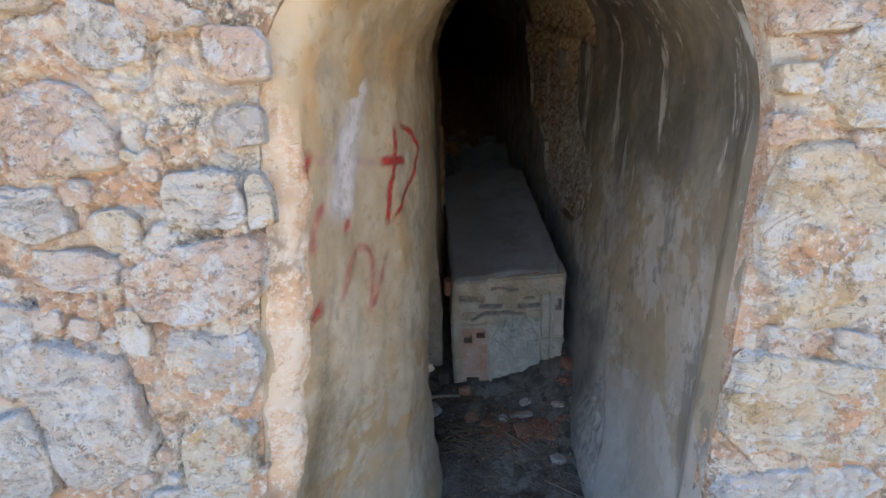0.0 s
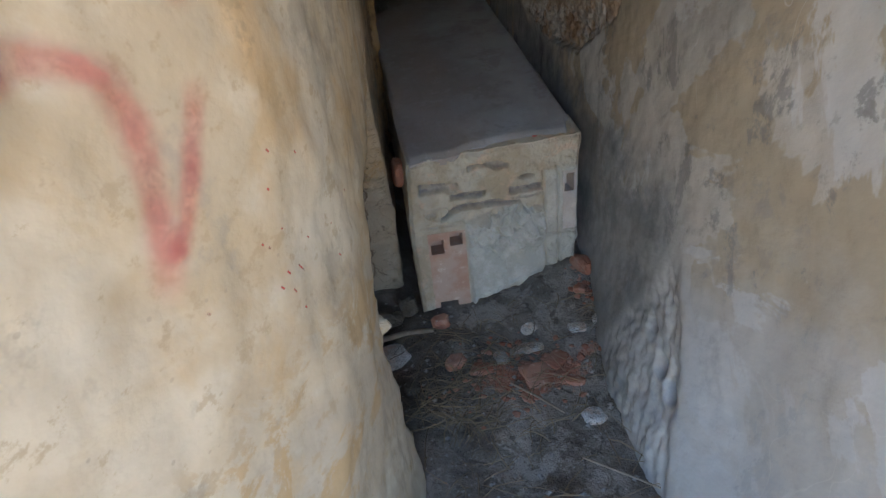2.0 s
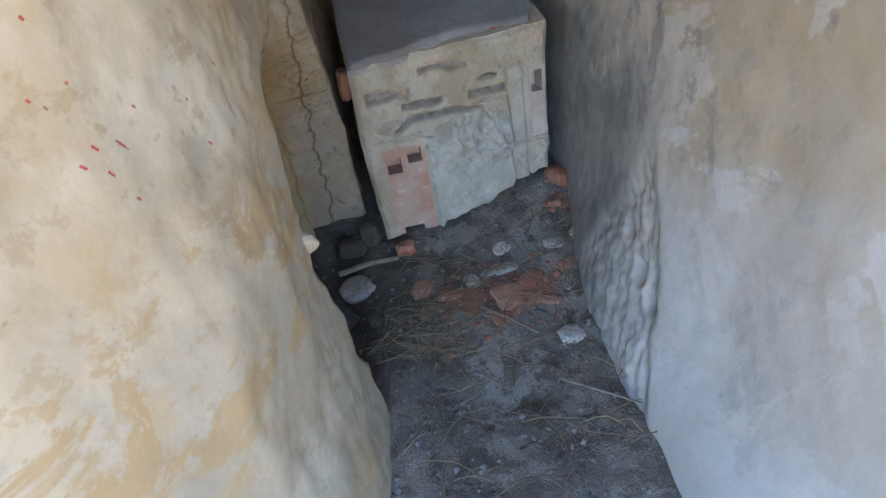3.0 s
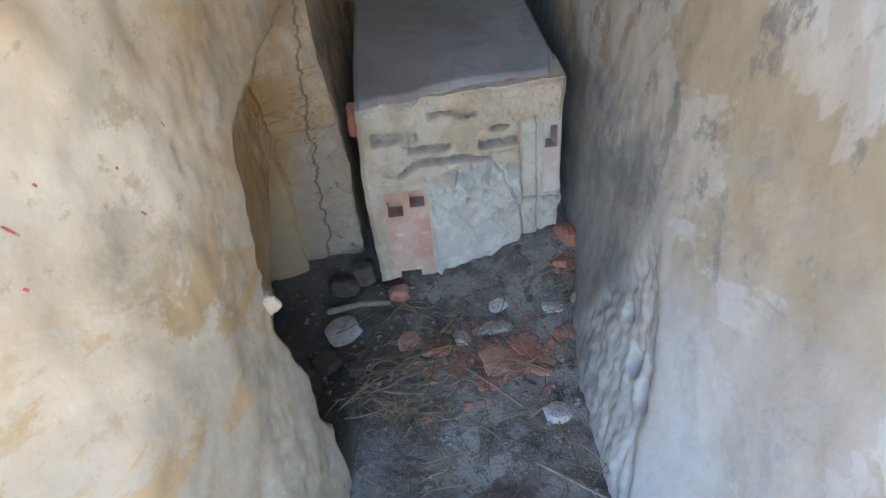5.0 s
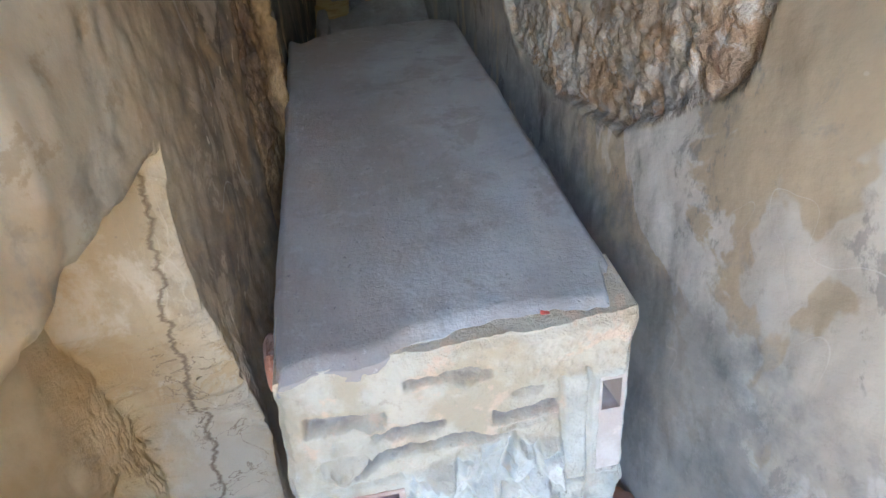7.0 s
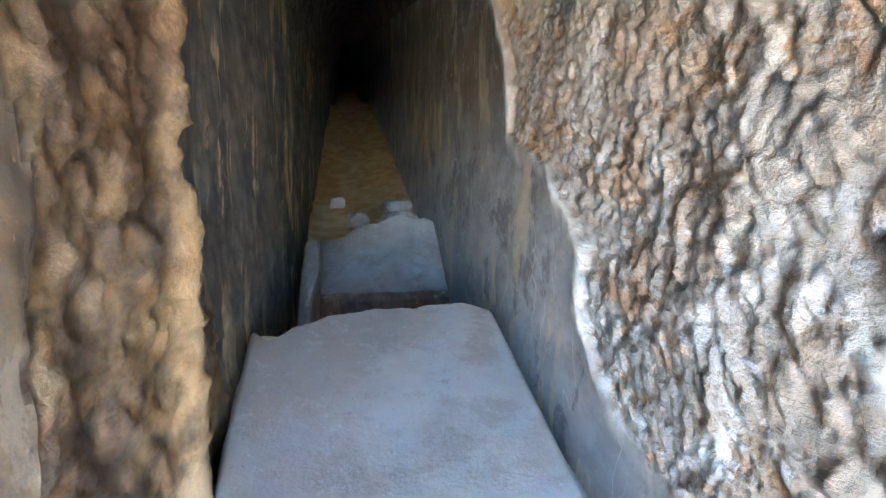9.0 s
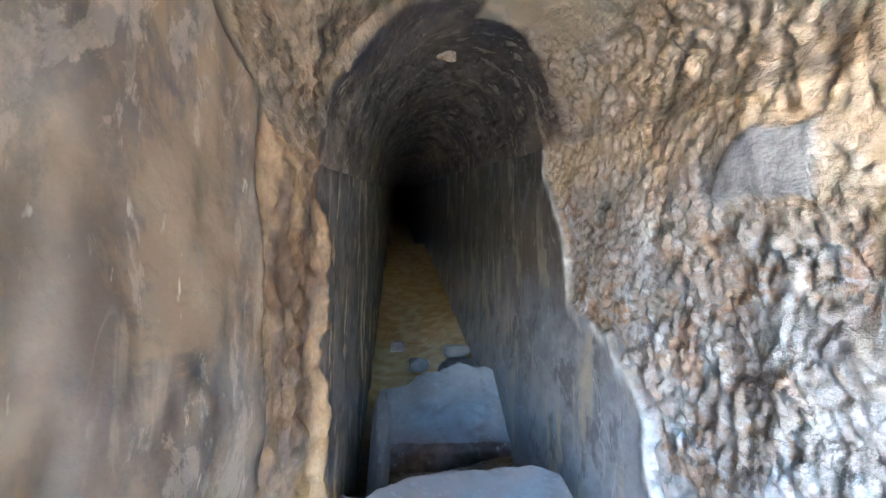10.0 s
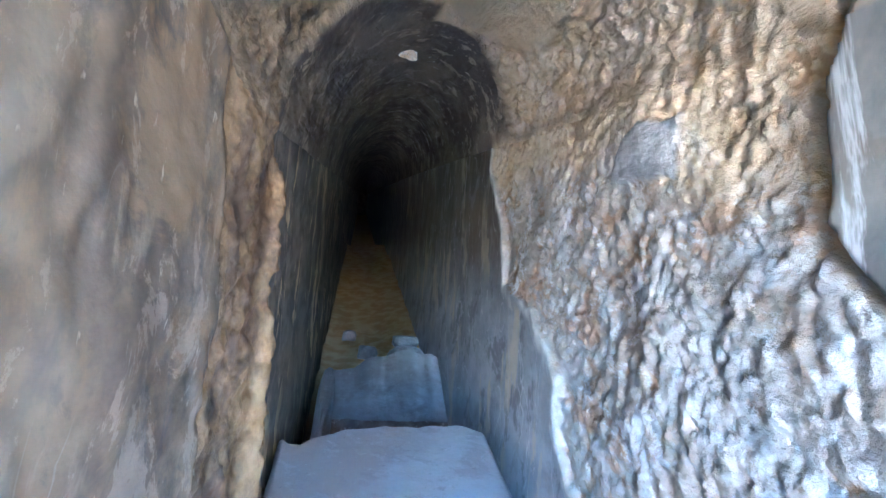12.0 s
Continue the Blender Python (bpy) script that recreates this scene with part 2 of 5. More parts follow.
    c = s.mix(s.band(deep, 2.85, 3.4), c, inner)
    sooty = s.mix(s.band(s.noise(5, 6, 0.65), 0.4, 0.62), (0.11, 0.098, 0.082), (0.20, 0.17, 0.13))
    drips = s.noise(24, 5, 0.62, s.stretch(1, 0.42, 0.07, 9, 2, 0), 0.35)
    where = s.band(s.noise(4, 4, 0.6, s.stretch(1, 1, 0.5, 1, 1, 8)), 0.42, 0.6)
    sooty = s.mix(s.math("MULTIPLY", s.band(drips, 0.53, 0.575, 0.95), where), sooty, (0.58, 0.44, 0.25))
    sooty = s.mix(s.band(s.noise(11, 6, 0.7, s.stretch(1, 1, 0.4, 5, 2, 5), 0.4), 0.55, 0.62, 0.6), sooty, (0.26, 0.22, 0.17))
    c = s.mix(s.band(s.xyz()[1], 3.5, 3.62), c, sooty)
    c = s.mix(s.attr("lip"), c, s.mix(0.4, mortar_color(s), (0.50, 0.34, 0.20)))
    c = s.mix(s.attr("niche"), c, s.mix(s.band(s.noise(3, 5, 0.6), 0.4, 0.6), (0.37, 0.23, 0.10), (0.45, 0.33, 0.19)))
    limed = s.band(s.noise(6, 7, 0.7, s.stretch(1, 1, 0.8, 3, 1, 6), 0.4), 0.50, 0.58, 0.75)
    c = s.mix(s.math("MULTIPLY", s.attr("seat"), limed), c, (0.50, 0.42, 0.32))
    dusty = s.math("ADD", s.xyz()[2], s.math("MULTIPLY", s.noise(9, 6, 0.7), 0.5))
    c = s.mix(s.math("MULTIPLY", s.attr("seat"), s.band(dusty, 0.95, 0.75, 0.8)), c, (0.33, 0.275, 0.21))
    # a split plaster edge runs down beside its outer arris, crumbling below
    arris = s.math("ADD", s.xyz()[0], s.math("MULTIPLY", s.math("SUBTRACT", s.noise(16, 6, 0.65, s.stretch(0.3, 0.3, 1, 4, 4, 4)), 0.5), 0.09))
    arris = s.math("SUBTRACT", arris, s.math("MULTIPLY", s.xyz()[2], 0.075))
    gap = s.math("MULTIPLY", s.attr("seat"), s.band(s.math("ABSOLUTE", s.math("ADD", arris, 0.105)), 0.0, 0.006, 0.0, 1.0))
    clod = s.band(s.math("ABSOLUTE", s.math("SUBTRACT", s.noise(12, 4, 0.6, s.stretch(1, 1, 1.2, 3, 3, 3), 0.8), 0.5)), 0.0, 0.012, 0.0, 1.0)
    loose = s.math("MULTIPLY", s.math("MULTIPLY", s.attr("seat"), s.band(s.xyz()[2], 0.85, 0.7)), s.band(s.xyz()[0], -0.12, -0.07))
    gap = s.math("MAXIMUM", gap, s.math("MULTIPLY", loose, s.math("MULTIPLY", clod, 0.9)))
    c = s.mix(s.math("MULTIPLY", gap, 0.85), c, (0.12, 0.08, 0.05))
    line = s.noise(7, 3, 0.6, s.stretch(1, 1, 0.8, 1, 3, 2), 0.6)
    crack = s.band(s.math("ABSOLUTE", s.math("SUBTRACT", line, 0.5)), 0.0, 0.008)
    c = s.mix(s.math("MULTIPLY", s.math("SUBTRACT", 1.0, crack), s.math("MULTIPLY", s.attr("jamb"), 0.02)), c, (0.15, 0.09, 0.05))
    rough = s.attr("bare")
    c = s.mix(rough, c, s.mix(0.86, rock_color(s), s.mix(s.band(s.noise(7, 6, 0.68, s.stretch(1, 0.8, 0.6)), 0.42, 0.58), (0.125, 0.068, 0.026), (0.35, 0.215, 0.085))))
    c = s.mix(s.band(s.spots(30, 0.04, 0.09), 0, 1, 0.0, 0.25), c, (0.13, 0.11, 0.09))
    h = s.math("ADD", s.noise(9, 4, 0.5), s.math("MULTIPLY", s.noise(60, 3, 0.6), 0.12))
    h = s.math("ADD", h, s.math("MULTIPLY", s.noise(34, 8, 0.75), s.math("MULTIPLY", s.math("MAXIMUM", rough, s.attr("lip")), 2.2)))
    h = s.math("ADD", h, s.math("MULTIPLY", s.noise(24, 7, 0.7), s.math("MULTIPLY", s.attr("jamb"), 1.8)))
    h = s.math("ADD", h, s.math("MULTIPLY", s.math("SUBTRACT", s.math("MULTIPLY", s.noise(19, 7, 0.7), s.attr("seat")), gap), 1.6))
    return s.done(c, h, 0.45, 0.014)


def plaster_right():
    s = Shader("grey_lime_plaster", 0.88)
    s.co = s.stretch(1, 0.7, 1)
    y, z = s.xyz()[1], s.xyz()[2]
    c = s.mix(s.band(s.noise(2.4, 6, 0.6), 0.38, 0.6), (0.40, 0.375, 0.33), (0.48, 0.435, 0.36))
    # peeling coats with clear edges: tan below, pale lime above
    c = s.mix(s.band(s.noise(3.0, 5, 0.55, s.stretch(1, 1, 0.7, 3, 5, 1), 0.5), 0.515, 0.53, 0.85), c, (0.38, 0.31, 0.21))
    c = s.mix(s.band(s.noise(4.2, 6, 0.6, s.stretch(1, 1, 0.6, 7, 1, 2), 0.6), 0.535, 0.56, 0.8), c, (0.52, 0.51, 0.475))
    c = s.mix(s.band(s.noise(22, 7, 0.72, s.stretch(1, 1, 0.6, 3, 8, 6), 0.3), 0.56, 0.63, 0.45), c, (0.27, 0.25, 0.215))
    # dark weathering and painted dimness high on the wall, washed by lime runs
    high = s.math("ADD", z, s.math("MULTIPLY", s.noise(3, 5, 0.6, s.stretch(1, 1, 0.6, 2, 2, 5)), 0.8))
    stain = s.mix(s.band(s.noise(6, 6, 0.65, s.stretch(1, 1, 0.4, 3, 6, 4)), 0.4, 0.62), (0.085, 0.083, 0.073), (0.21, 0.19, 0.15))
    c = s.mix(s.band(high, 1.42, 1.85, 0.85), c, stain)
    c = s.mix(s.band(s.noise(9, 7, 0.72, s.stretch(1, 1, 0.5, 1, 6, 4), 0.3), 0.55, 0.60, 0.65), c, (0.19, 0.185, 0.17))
    runs = s.noise(15, 6, 0.68, s.stretch(1, 0.8, 0.10, 4, 1, 0), 0.5)
    c = s.mix(s.math("MULTIPLY", s.band(runs, 0.55, 0.62, 0.7), s.band(z, 1.1, 1.4)), c, (0.62, 0.61, 0.58))
    # damp grey foot beside the fallen slab, mottled along its upper edge
    damp = s.math("ADD", z, s.math("MULTIPLY", s.noise(7, 6, 0.68, s.stretch(1, 1, 0.8, 3, 3, 3)), 0.55))
    damp = s.math("SUBTRACT", damp, s.math("MULTIPLY", y, 0.17))
    grey = s.math("MULTIPLY", s.band(damp, 0.52, 0.66, 0.0, 0.8), s.band(y, 2.0, 2.25))
    c = s.mix(grey, c, s.mix(s.band(s.noise(8, 5), 0.4, 0.6), (0.17, 0.18, 0.18), (0.27, 0.265, 0.25)))
    # pale bloom at the outer foot
    low = s.math("ADD", z, s.math("MULTIPLY", s.noise(3.5, 5, 0.6), -0.7))
    bloom = s.math("MULTIPLY", s.band(low, 0.15, 0.42, 0.0, 0.65), s.math("MULTIPLY", s.band(y, 1.95, 2.2, 0.0, 1.0), s.band(y, 1.25, 1.5, 1.0, 0.35)))
    c = s.mix(bloom, c, (0.50, 0.50, 0.485))
    c = s.mix(s.math("MULTIPLY", s.attr("jamb"), 0.7), c, s.mix(s.band(s.noise(16, 5, 0.65), 0.42, 0.6), (0.26, 0.25, 0.235), (0.42, 0.40, 0.37)))
    deep = s.math("ADD", y, s.math("MULTIPLY", s.noise(3, 4), 0.5))
    inner = s.mix(s.band(s.noise(5, 6, 0.65), 0.4, 0.62), (0.28, 0.27, 0.255), (0.40, 0.385, 0.36))
    inner = s.mix(s.band(s.noise(14, 6, 0.7, s.stretch(1, 0.45, 0.25, 2, 5, 7), 0.3), 0.53, 0.60, 0.75), inner, (0.14, 0.13, 0.115))
    # the light's edge is painted: sky-lit grey below, dim brown above
    dim_height = s.math("SUBTRACT", s.math("ADD", z, s.math("MULTIPLY", s.noise(6, 6, 0.65, s.stretch(1, 0.7, 0.4, 2, 2, 9)), 0.7)), s.math("MULTIPLY", y, 0.15))
    inner = s.mix(s.band(dim_height, 1.15, 1.55, 0.9), inner, s.mix(s.band(s.noise(8, 6, 0.65, s.stretch(1, 0.6, 0.3)), 0.4, 0.6), (0.085, 0.07, 0.05), (0.17, 0.135, 0.09)))
    drips = s.noise(24, 5, 0.62, s.stretch(1, 0.42, 0.07, 9, 2, 0), 0.35)
    where = s.band(s.noise(4, 4, 0.6, s.stretch(1, 1, 0.5, 1, 1, 8)), 0.42, 0.6)
    inner = s.mix(s.math("MULTIPLY", s.band(drips, 0.535, 0.58, 0.9), where), inner, (0.52, 0.43, 0.28))
    inner = s.mix(s.band(s.noise(11, 6, 0.7, s.stretch(1, 1, 0.4, 5, 2, 5), 0.4), 0.55, 0.62, 0.6), inner, (0.30, 0.28, 0.245))
    veins = s.noise(9, 2, 0.5, s.stretch(1, 1, 0.25, 2, 2, 2), 0.8)
    inner = s.mix(s.band(s.math("ABSOLUTE", s.math("SUBTRACT", veins, 0.5)), 0.0, 0.006, 0.0, 0.7), inner, (0.62, 0.58, 0.52))
    c = s.mix(s.band(deep, 3.2, 3.8), c, inner)
    # hairline lime-filled cracks
    hair = s.noise(5, 2, 0.5, s.stretch(1, 1, 0.35, 6, 1, 3), 1.2)
    thin = s.band(s.math("ABSOLUTE", s.math("SUBTRACT", hair, 0.5)), 0.0, 0.0016, 0.0, 0.4)
    c = s.mix(s.math("MULTIPLY", thin, s.band(s.noise(2.2, 2, 0.5, s.stretch(1, 1, 1, 4, 0, 9)), 0.45, 0.55)), c, (0.60, 0.58, 0.52))
    bare = s.attr("bare")
    # ochre bedding mortar towards the springing of the vault, warm bounce light painted in
    upper = s.math("SUBTRACT", z, s.math("MULTIPLY", y, 0.236))
    upper = s.math("ADD", upper, s.math("MULTIPLY", s.noise(5, 5, 0.65, s.stretch(1, 1, 1, 2, 4, 4)), 0.5))
    rock = s.mix(s.band(upper, 1.12, 1.40, 0.65), rock_color(s), (0.70, 0.52, 0.28))
    # brown bedding between the limed lumps, also painting shade into their recesses
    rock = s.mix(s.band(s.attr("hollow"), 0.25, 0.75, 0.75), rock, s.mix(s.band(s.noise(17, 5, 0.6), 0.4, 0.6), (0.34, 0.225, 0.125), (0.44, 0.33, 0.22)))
    rock = s.mix(s.attr("slate"), rock, s.mix(s.band(s.noise(14, 6, 0.65, s.stretch(1, 1, 2)), 0.42, 0.6), (0.32, 0.305, 0.28), (0.43, 0.41, 0.375)))
    c = s.mix(s.attr("rim"), c, s.mix(s.band(s.noise(16, 6, 0.65, s.stretch(1, 1, 0.4)), 0.4, 0.6), (0.36, 0.34, 0.30), (0.66, 0.62, 0.54)))
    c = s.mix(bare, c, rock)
    c = s.mix(s.band(s.spots(24, 0.03, 0.07), 0, 1, 0.0, 0.15), c, (0.66, 0.64, 0.6))
    h = s.math("ADD", s.noise(9, 4, 0.5), s.math("MULTIPLY", s.noise(60, 3, 0.6), 0.15))
    grit = s.math("ADD", s.noise(30, 7, 0.7), s.math("MULTIPLY", s.noise(100, 5, 0.7, s.stretch(1, 1, 0.8, 3, 3, 3)), 0.4))
    h = s.math("ADD", h, s.math("MULTIPLY", grit, s.math("MULTIPLY", s.math("SUBTRACT", bare, s.math("MULTIPLY", s.attr("slate"), 0.7)), 2.4)))
    sheen = s.math("MAXIMUM", s.band(deep, 3.2, 3.9, 0.48, 0.88), s.math("MULTIPLY", bare, 0.9))
    return s.done(c, h, 0.5, 0.014, sheen)


def vault_mat():
    s = Shader("sooty_vault_render", 0.92)
    s.co = s.stretch(1, 0.5, 1)
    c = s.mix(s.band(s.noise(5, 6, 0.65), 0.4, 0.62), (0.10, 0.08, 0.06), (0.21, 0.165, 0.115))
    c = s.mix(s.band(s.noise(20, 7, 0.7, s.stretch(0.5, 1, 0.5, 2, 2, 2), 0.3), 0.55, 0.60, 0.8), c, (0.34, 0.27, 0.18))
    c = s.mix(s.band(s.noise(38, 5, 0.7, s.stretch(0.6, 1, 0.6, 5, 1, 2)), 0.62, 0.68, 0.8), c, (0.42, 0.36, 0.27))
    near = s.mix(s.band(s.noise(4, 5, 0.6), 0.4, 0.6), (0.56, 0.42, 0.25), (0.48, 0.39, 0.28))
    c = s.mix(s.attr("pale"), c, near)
    c = s.mix(s.attr("bare"), c, s.mix(0.6, rock_color(s), (0.66, 0.48, 0.26)))
    # the left flank's dimness is put into the colour as a ragged darker brown
    dim_flank = s.math("ADD", s.xyz()[0], s.math("MULTIPLY", s.math("SUBTRACT", s.noise(7, 6, 0.68), 0.5), 0.5))
    c = s.mix(s.math("MULTIPLY", s.attr("bare"), s.band(dim_flank, 0.55, 0.15, 0.85)), c, s.mix(s.band(s.noise(18, 6, 0.7), 0.42, 0.58), (0.10, 0.068, 0.04), (0.26, 0.18, 0.10)))
    h = s.math("ADD", s.noise(26, 8, 0.72), s.math("MULTIPLY", s.noise(110, 3, 0.6), 0.3))
    return s.done(c, h, 0.9, 0.025)


def mortar_mat():
    s = Shader("rosy_rubble_mortar", 0.95)
    h = s.math("ADD", s.noise(30, 8, 0.75), s.math("MULTIPLY", s.noise(130, 3, 0.7), 0.35))
    return s.done(mortar_color(s), h, 1.0, 0.02)


def stone_mat(name, a, b, stain, bump=1.0):
    s = Shader(name, 0.85, local=True)
    c = s.mix(s.band(s.noise(8, 7, 0.68, None, 0.4), 0.42, 0.58), a, b)
    c = s.mix(s.band(s.noise(13, 7, 0.72, s.stretch(1, 1, 1, 3, 3, 1), 0.3), 0.52, 0.58, 0.8), c, stain)
    c = s.mix(s.band(s.noise(17, 7, 0.74, s.stretch(1, 1, 1, 1, 7, 2), 0.5), 0.52, 0.56, 0.85), c, (0.86, 0.82, 0.76))
    crack = s.math("ABSOLUTE", s.math("SUBTRACT", s.noise(9, 5, 0.65, s.stretch(1, 1, 1.6, 4, 2, 2), 0.8), 0.5))
    c = s.mix(s.band(crack, 0.0, 0.006, 0.0, 0.55), c, (0.22, 0.17, 0.12))
    c = s.mix(s.band(s.noise(55, 6, 0.75), 0.57, 0.64, 0.7), c, (0.28, 0.21, 0.15))
    h = s.math("ADD", s.noise(22, 8, 0.76), s.math("MULTIPLY", s.noise(90, 4, 0.75), 0.5))
    h = s.math("ADD", h, s.band(crack, 0.0, 0.012, 0.25))
    return s.done(c, h, bump, 0.03)


def dirt_mat():
    s = Shader("trodden_dirt", 0.97)
    x, y = s.xyz()[0], s.xyz()[1]
    c = s.mix(s.band(s.noise(5, 7, 0.68), 0.40, 0.60), (0.135, 0.11, 0.086), (0.235, 0.203, 0.165))
    c = s.mix(s.band(s.noise(9, 7, 0.72, s.stretch(1, 1, 1, 2, 3, 1), 0.4), 0.50, 0.58, 0.85), c, (0.325, 0.288, 0.24))
    c = s.mix(s.band(s.noise(16, 7, 0.75, s.stretch(1, 1, 1, 6, 1, 1), 0.3), 0.55, 0.62, 0.8), c, (0.085, 0.068, 0.052))
    c = s.mix(s.band(s.noise(70, 5, 0.7, s.stretch(1, 1, 1, 1, 5, 1)), 0.60, 0.68, 0.6), c, (0.40, 0.375, 0.335))
    # darkness of the corner by the hole, put into the dirt colour
    dark_corner = s.math("ADD", x, s.math("MULTIPLY", s.noise(6, 5, 0.65), 0.35))
    c = s.mix(s.math("MULTIPLY", s.band(dark_corner, 0.38, 0.24), s.band(y, 2.05, 2.3, 0.75)), c, (0.075, 0.058, 0.042))
    # brick trodden to red dust
    dx = s.math("MULTIPLY", s.math("SUBTRACT", x, 0.40), 3.4)
    dy = s.math("MULTIPLY", s.math("SUBTRACT", y, 2.33), 8.0)
    away = s.math("SQRT", s.math("ADD", s.math("MULTIPLY", dx, dx), s.math("MULTIPLY", dy, dy)))
    away = s.math("ADD", away, s.math("MULTIPLY", s.noise(13, 6, 0.7, s.stretch(1, 1, 1, 9, 2, 2)), 2.4))
    c = s.mix(s.band(away, 1.55, 1.85, 0.0, 0.85), c, s.mix(s.band(s.noise(24, 6, 0.7), 0.4, 0.6), (0.40, 0.15, 0.085), (0.46, 0.24, 0.16)))
    far = s.math("ADD", y, s.math("MULTIPLY", s.noise(4, 4), 0.8))
    c = s.mix(s.band(far, 5.2, 6.6), c, s.mix(s.band(s.noise(9, 5), 0.4, 0.6), (0.46, 0.29, 0.13), (0.56, 0.40, 0.21)))
    h = s.math("ADD", s.noise(40, 8, 0.7), s.math("MULTIPLY", s.noise(160, 3, 0.7), 0.4))
    return s.done(c, h, 0.9, 0.012)


def earth_mat():
    s = Shader("sunlit_dry_earth", 0.97)
    c = s.mix(s.band(s.noise(1.5, 6, 0.65), 0.38, 0.62), (0.53, 0.39, 0.225), (0.60, 0.47, 0.30))
    c = s.mix(s.band(s.noise(6, 6, 0.7), 0.52, 0.66, 0.7), c, (0.36, 0.27, 0.15))
    return s.done(c, s.noise(25, 8, 0.7), 0.8, 0.02)


def cement_mat():
    s = Shader("smooth_grey_cement", 0.6)
    c = s.mix(s.band(s.noise(3, 6, 0.62), 0.36, 0.64), (0.245, 0.225, 0.205), (0.33, 0.32, 0.305))
    c = s.mix(s.band(s.noise(7, 7, 0.72, s.stretch(1, 1, 1, 9, 4, 2), 0.4), 0.52, 0.60, 0.5), c, (0.20, 0.18, 0.16))
    side = s.math("ADD", s.xyz()[0], s.math("MULTIPLY", s.noise(3, 4), 0.25))
    c = s.mix(s.band(side, 0.36, 0.5, 0.0, 0.55), c, (0.27, 0.22, 0.185))
    c = s.mix(s.band(s.noise(9, 6, 0.7, s.stretch(1, 1, 1, 2, 2, 6)), 0.55, 0.68, 0.5), c, (0.21, 0.185, 0.17))
    c = s.mix(s.band(s.noise(60, 4, 0.7), 0.62, 0.72, 0.5), c, (0.46, 0.43, 0.40))
    pits = s.band(s.noise(85, 3, 0.6), 0.66, 0.74)
    c = s.mix(s.math("MULTIPLY", pits, 0.6), c, (0.13, 0.12, 0.11))
    c = s.mix(s.band(s.noise(18, 7, 0.75, s.stretch(1, 1, 1, 5, 1, 5)), 0.55, 0.62, 0.35), c, (0.37, 0.34, 0.31))
    h = s.math("ADD", s.noise(14, 6, 0.65), s.math("MULTIPLY", s.noise(120, 4, 0.7), 0.35))
    h = s.math("SUBTRACT", h, s.math("MULTIPLY", pits, 0.3))
    return s.done(c, h, 0.6, 0.008)


def cream_mat():
    s = Shader("cream_lime_concrete", 0.93)
    c = s.mix(s.band(s.noise(9, 6, 0.65), 0.40, 0.60), (0.36, 0.295, 0.205), (0.44, 0.385, 0.295))
    c = s.mix(s.band(s.noise(14, 6, 0.68, s.stretch(1, 1, 1, 5, 2, 6), 0.4), 0.55, 0.62, 0.6), c, (0.52, 0.36, 0.25))
    c = s.mix(s.band(s.noise(40, 6, 0.72, s.stretch(1, 1, 1, 1, 2, 3)), 0.58, 0.66, 0.55), c, (0.30, 0.25, 0.19))
    c = s.mix(s.attr("lime"), c, s.mix(s.band(s.noise(12, 6, 0.65), 0.40, 0.62), (0.40, 0.38, 0.32), (0.50, 0.48, 0.41)))
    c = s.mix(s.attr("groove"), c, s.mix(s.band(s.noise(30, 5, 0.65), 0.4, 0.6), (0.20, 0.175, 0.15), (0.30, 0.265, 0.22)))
    h = s.math("ADD", s.noise(45, 8, 0.7), s.math("MULTIPLY", s.noise(150, 3, 0.7), 0.4))
    return s.done(c, h, 0.8, 0.008)


def clay_mat(name, a, b):
    s = Shader(name, 0.85, local=True)
    c = s.mix(s.band(s.noise(14, 5, 0.6), 0.38, 0.62), a, b)
    c = s.mix(s.band(s.noise(30, 5, 0.7), 0.56, 0.7, 0.6), c, (0.62, 0.5, 0.4))
    return s.done(c, s.noise(60, 6, 0.7), 0.6, 0.005)


def straw_mat():
    s = Shader("dry_straw", 0.8)
    return s.done(s.mix(s.island(), (0.25, 0.185, 0.105), (0.12, 0.085, 0.05)))


def paint_mat(name, color, opacity, grain, fade=0.7):
    """Sprayed paint that thins out towards the edges of the stroke."""
    s = Shader(name, 0.7)
    uv = s.t.nodes.new("ShaderNodeUVMap").outputs[0]
    sep = s.t.nodes.new("ShaderNodeSeparateXYZ")
    s.put(uv, sep.inputs[0])
    edge = s.math("ABSOLUTE", s.math("SUBTRACT", s.math("MULTIPLY", sep.outputs[1], 2.0), 1.0))
    ends = s.math("ABSOLUTE", s.math("SUBTRACT", s.math("MULTIPLY", sep.outputs[0], 2.0), 1.0))
    cover = s.math("MULTIPLY", s.band(edge, 0.1, 1.0, 0.0, 1.0), s.band(ends, fade, 1.0, 0.0, 1.0))
    grains = s.band(s.noise(grain, 5, 0.75), 0.3, 0.62)
    cover = s.math("MULTIPLY", s.math("MULTIPLY", cover, s.math("ADD", s.math("MULTIPLY", grains, 0.7), 0.3)), opacity)
    s.put(color, s.b.inputs["Base Color"])
    s.put(cover, s.b.inputs["Alpha"])
    return s.mat


PLASTER_LEFT, PLASTER_RIGHT, VAULT, MORTAR = plaster_left(), plaster_right(), vault_mat(), mortar_mat()
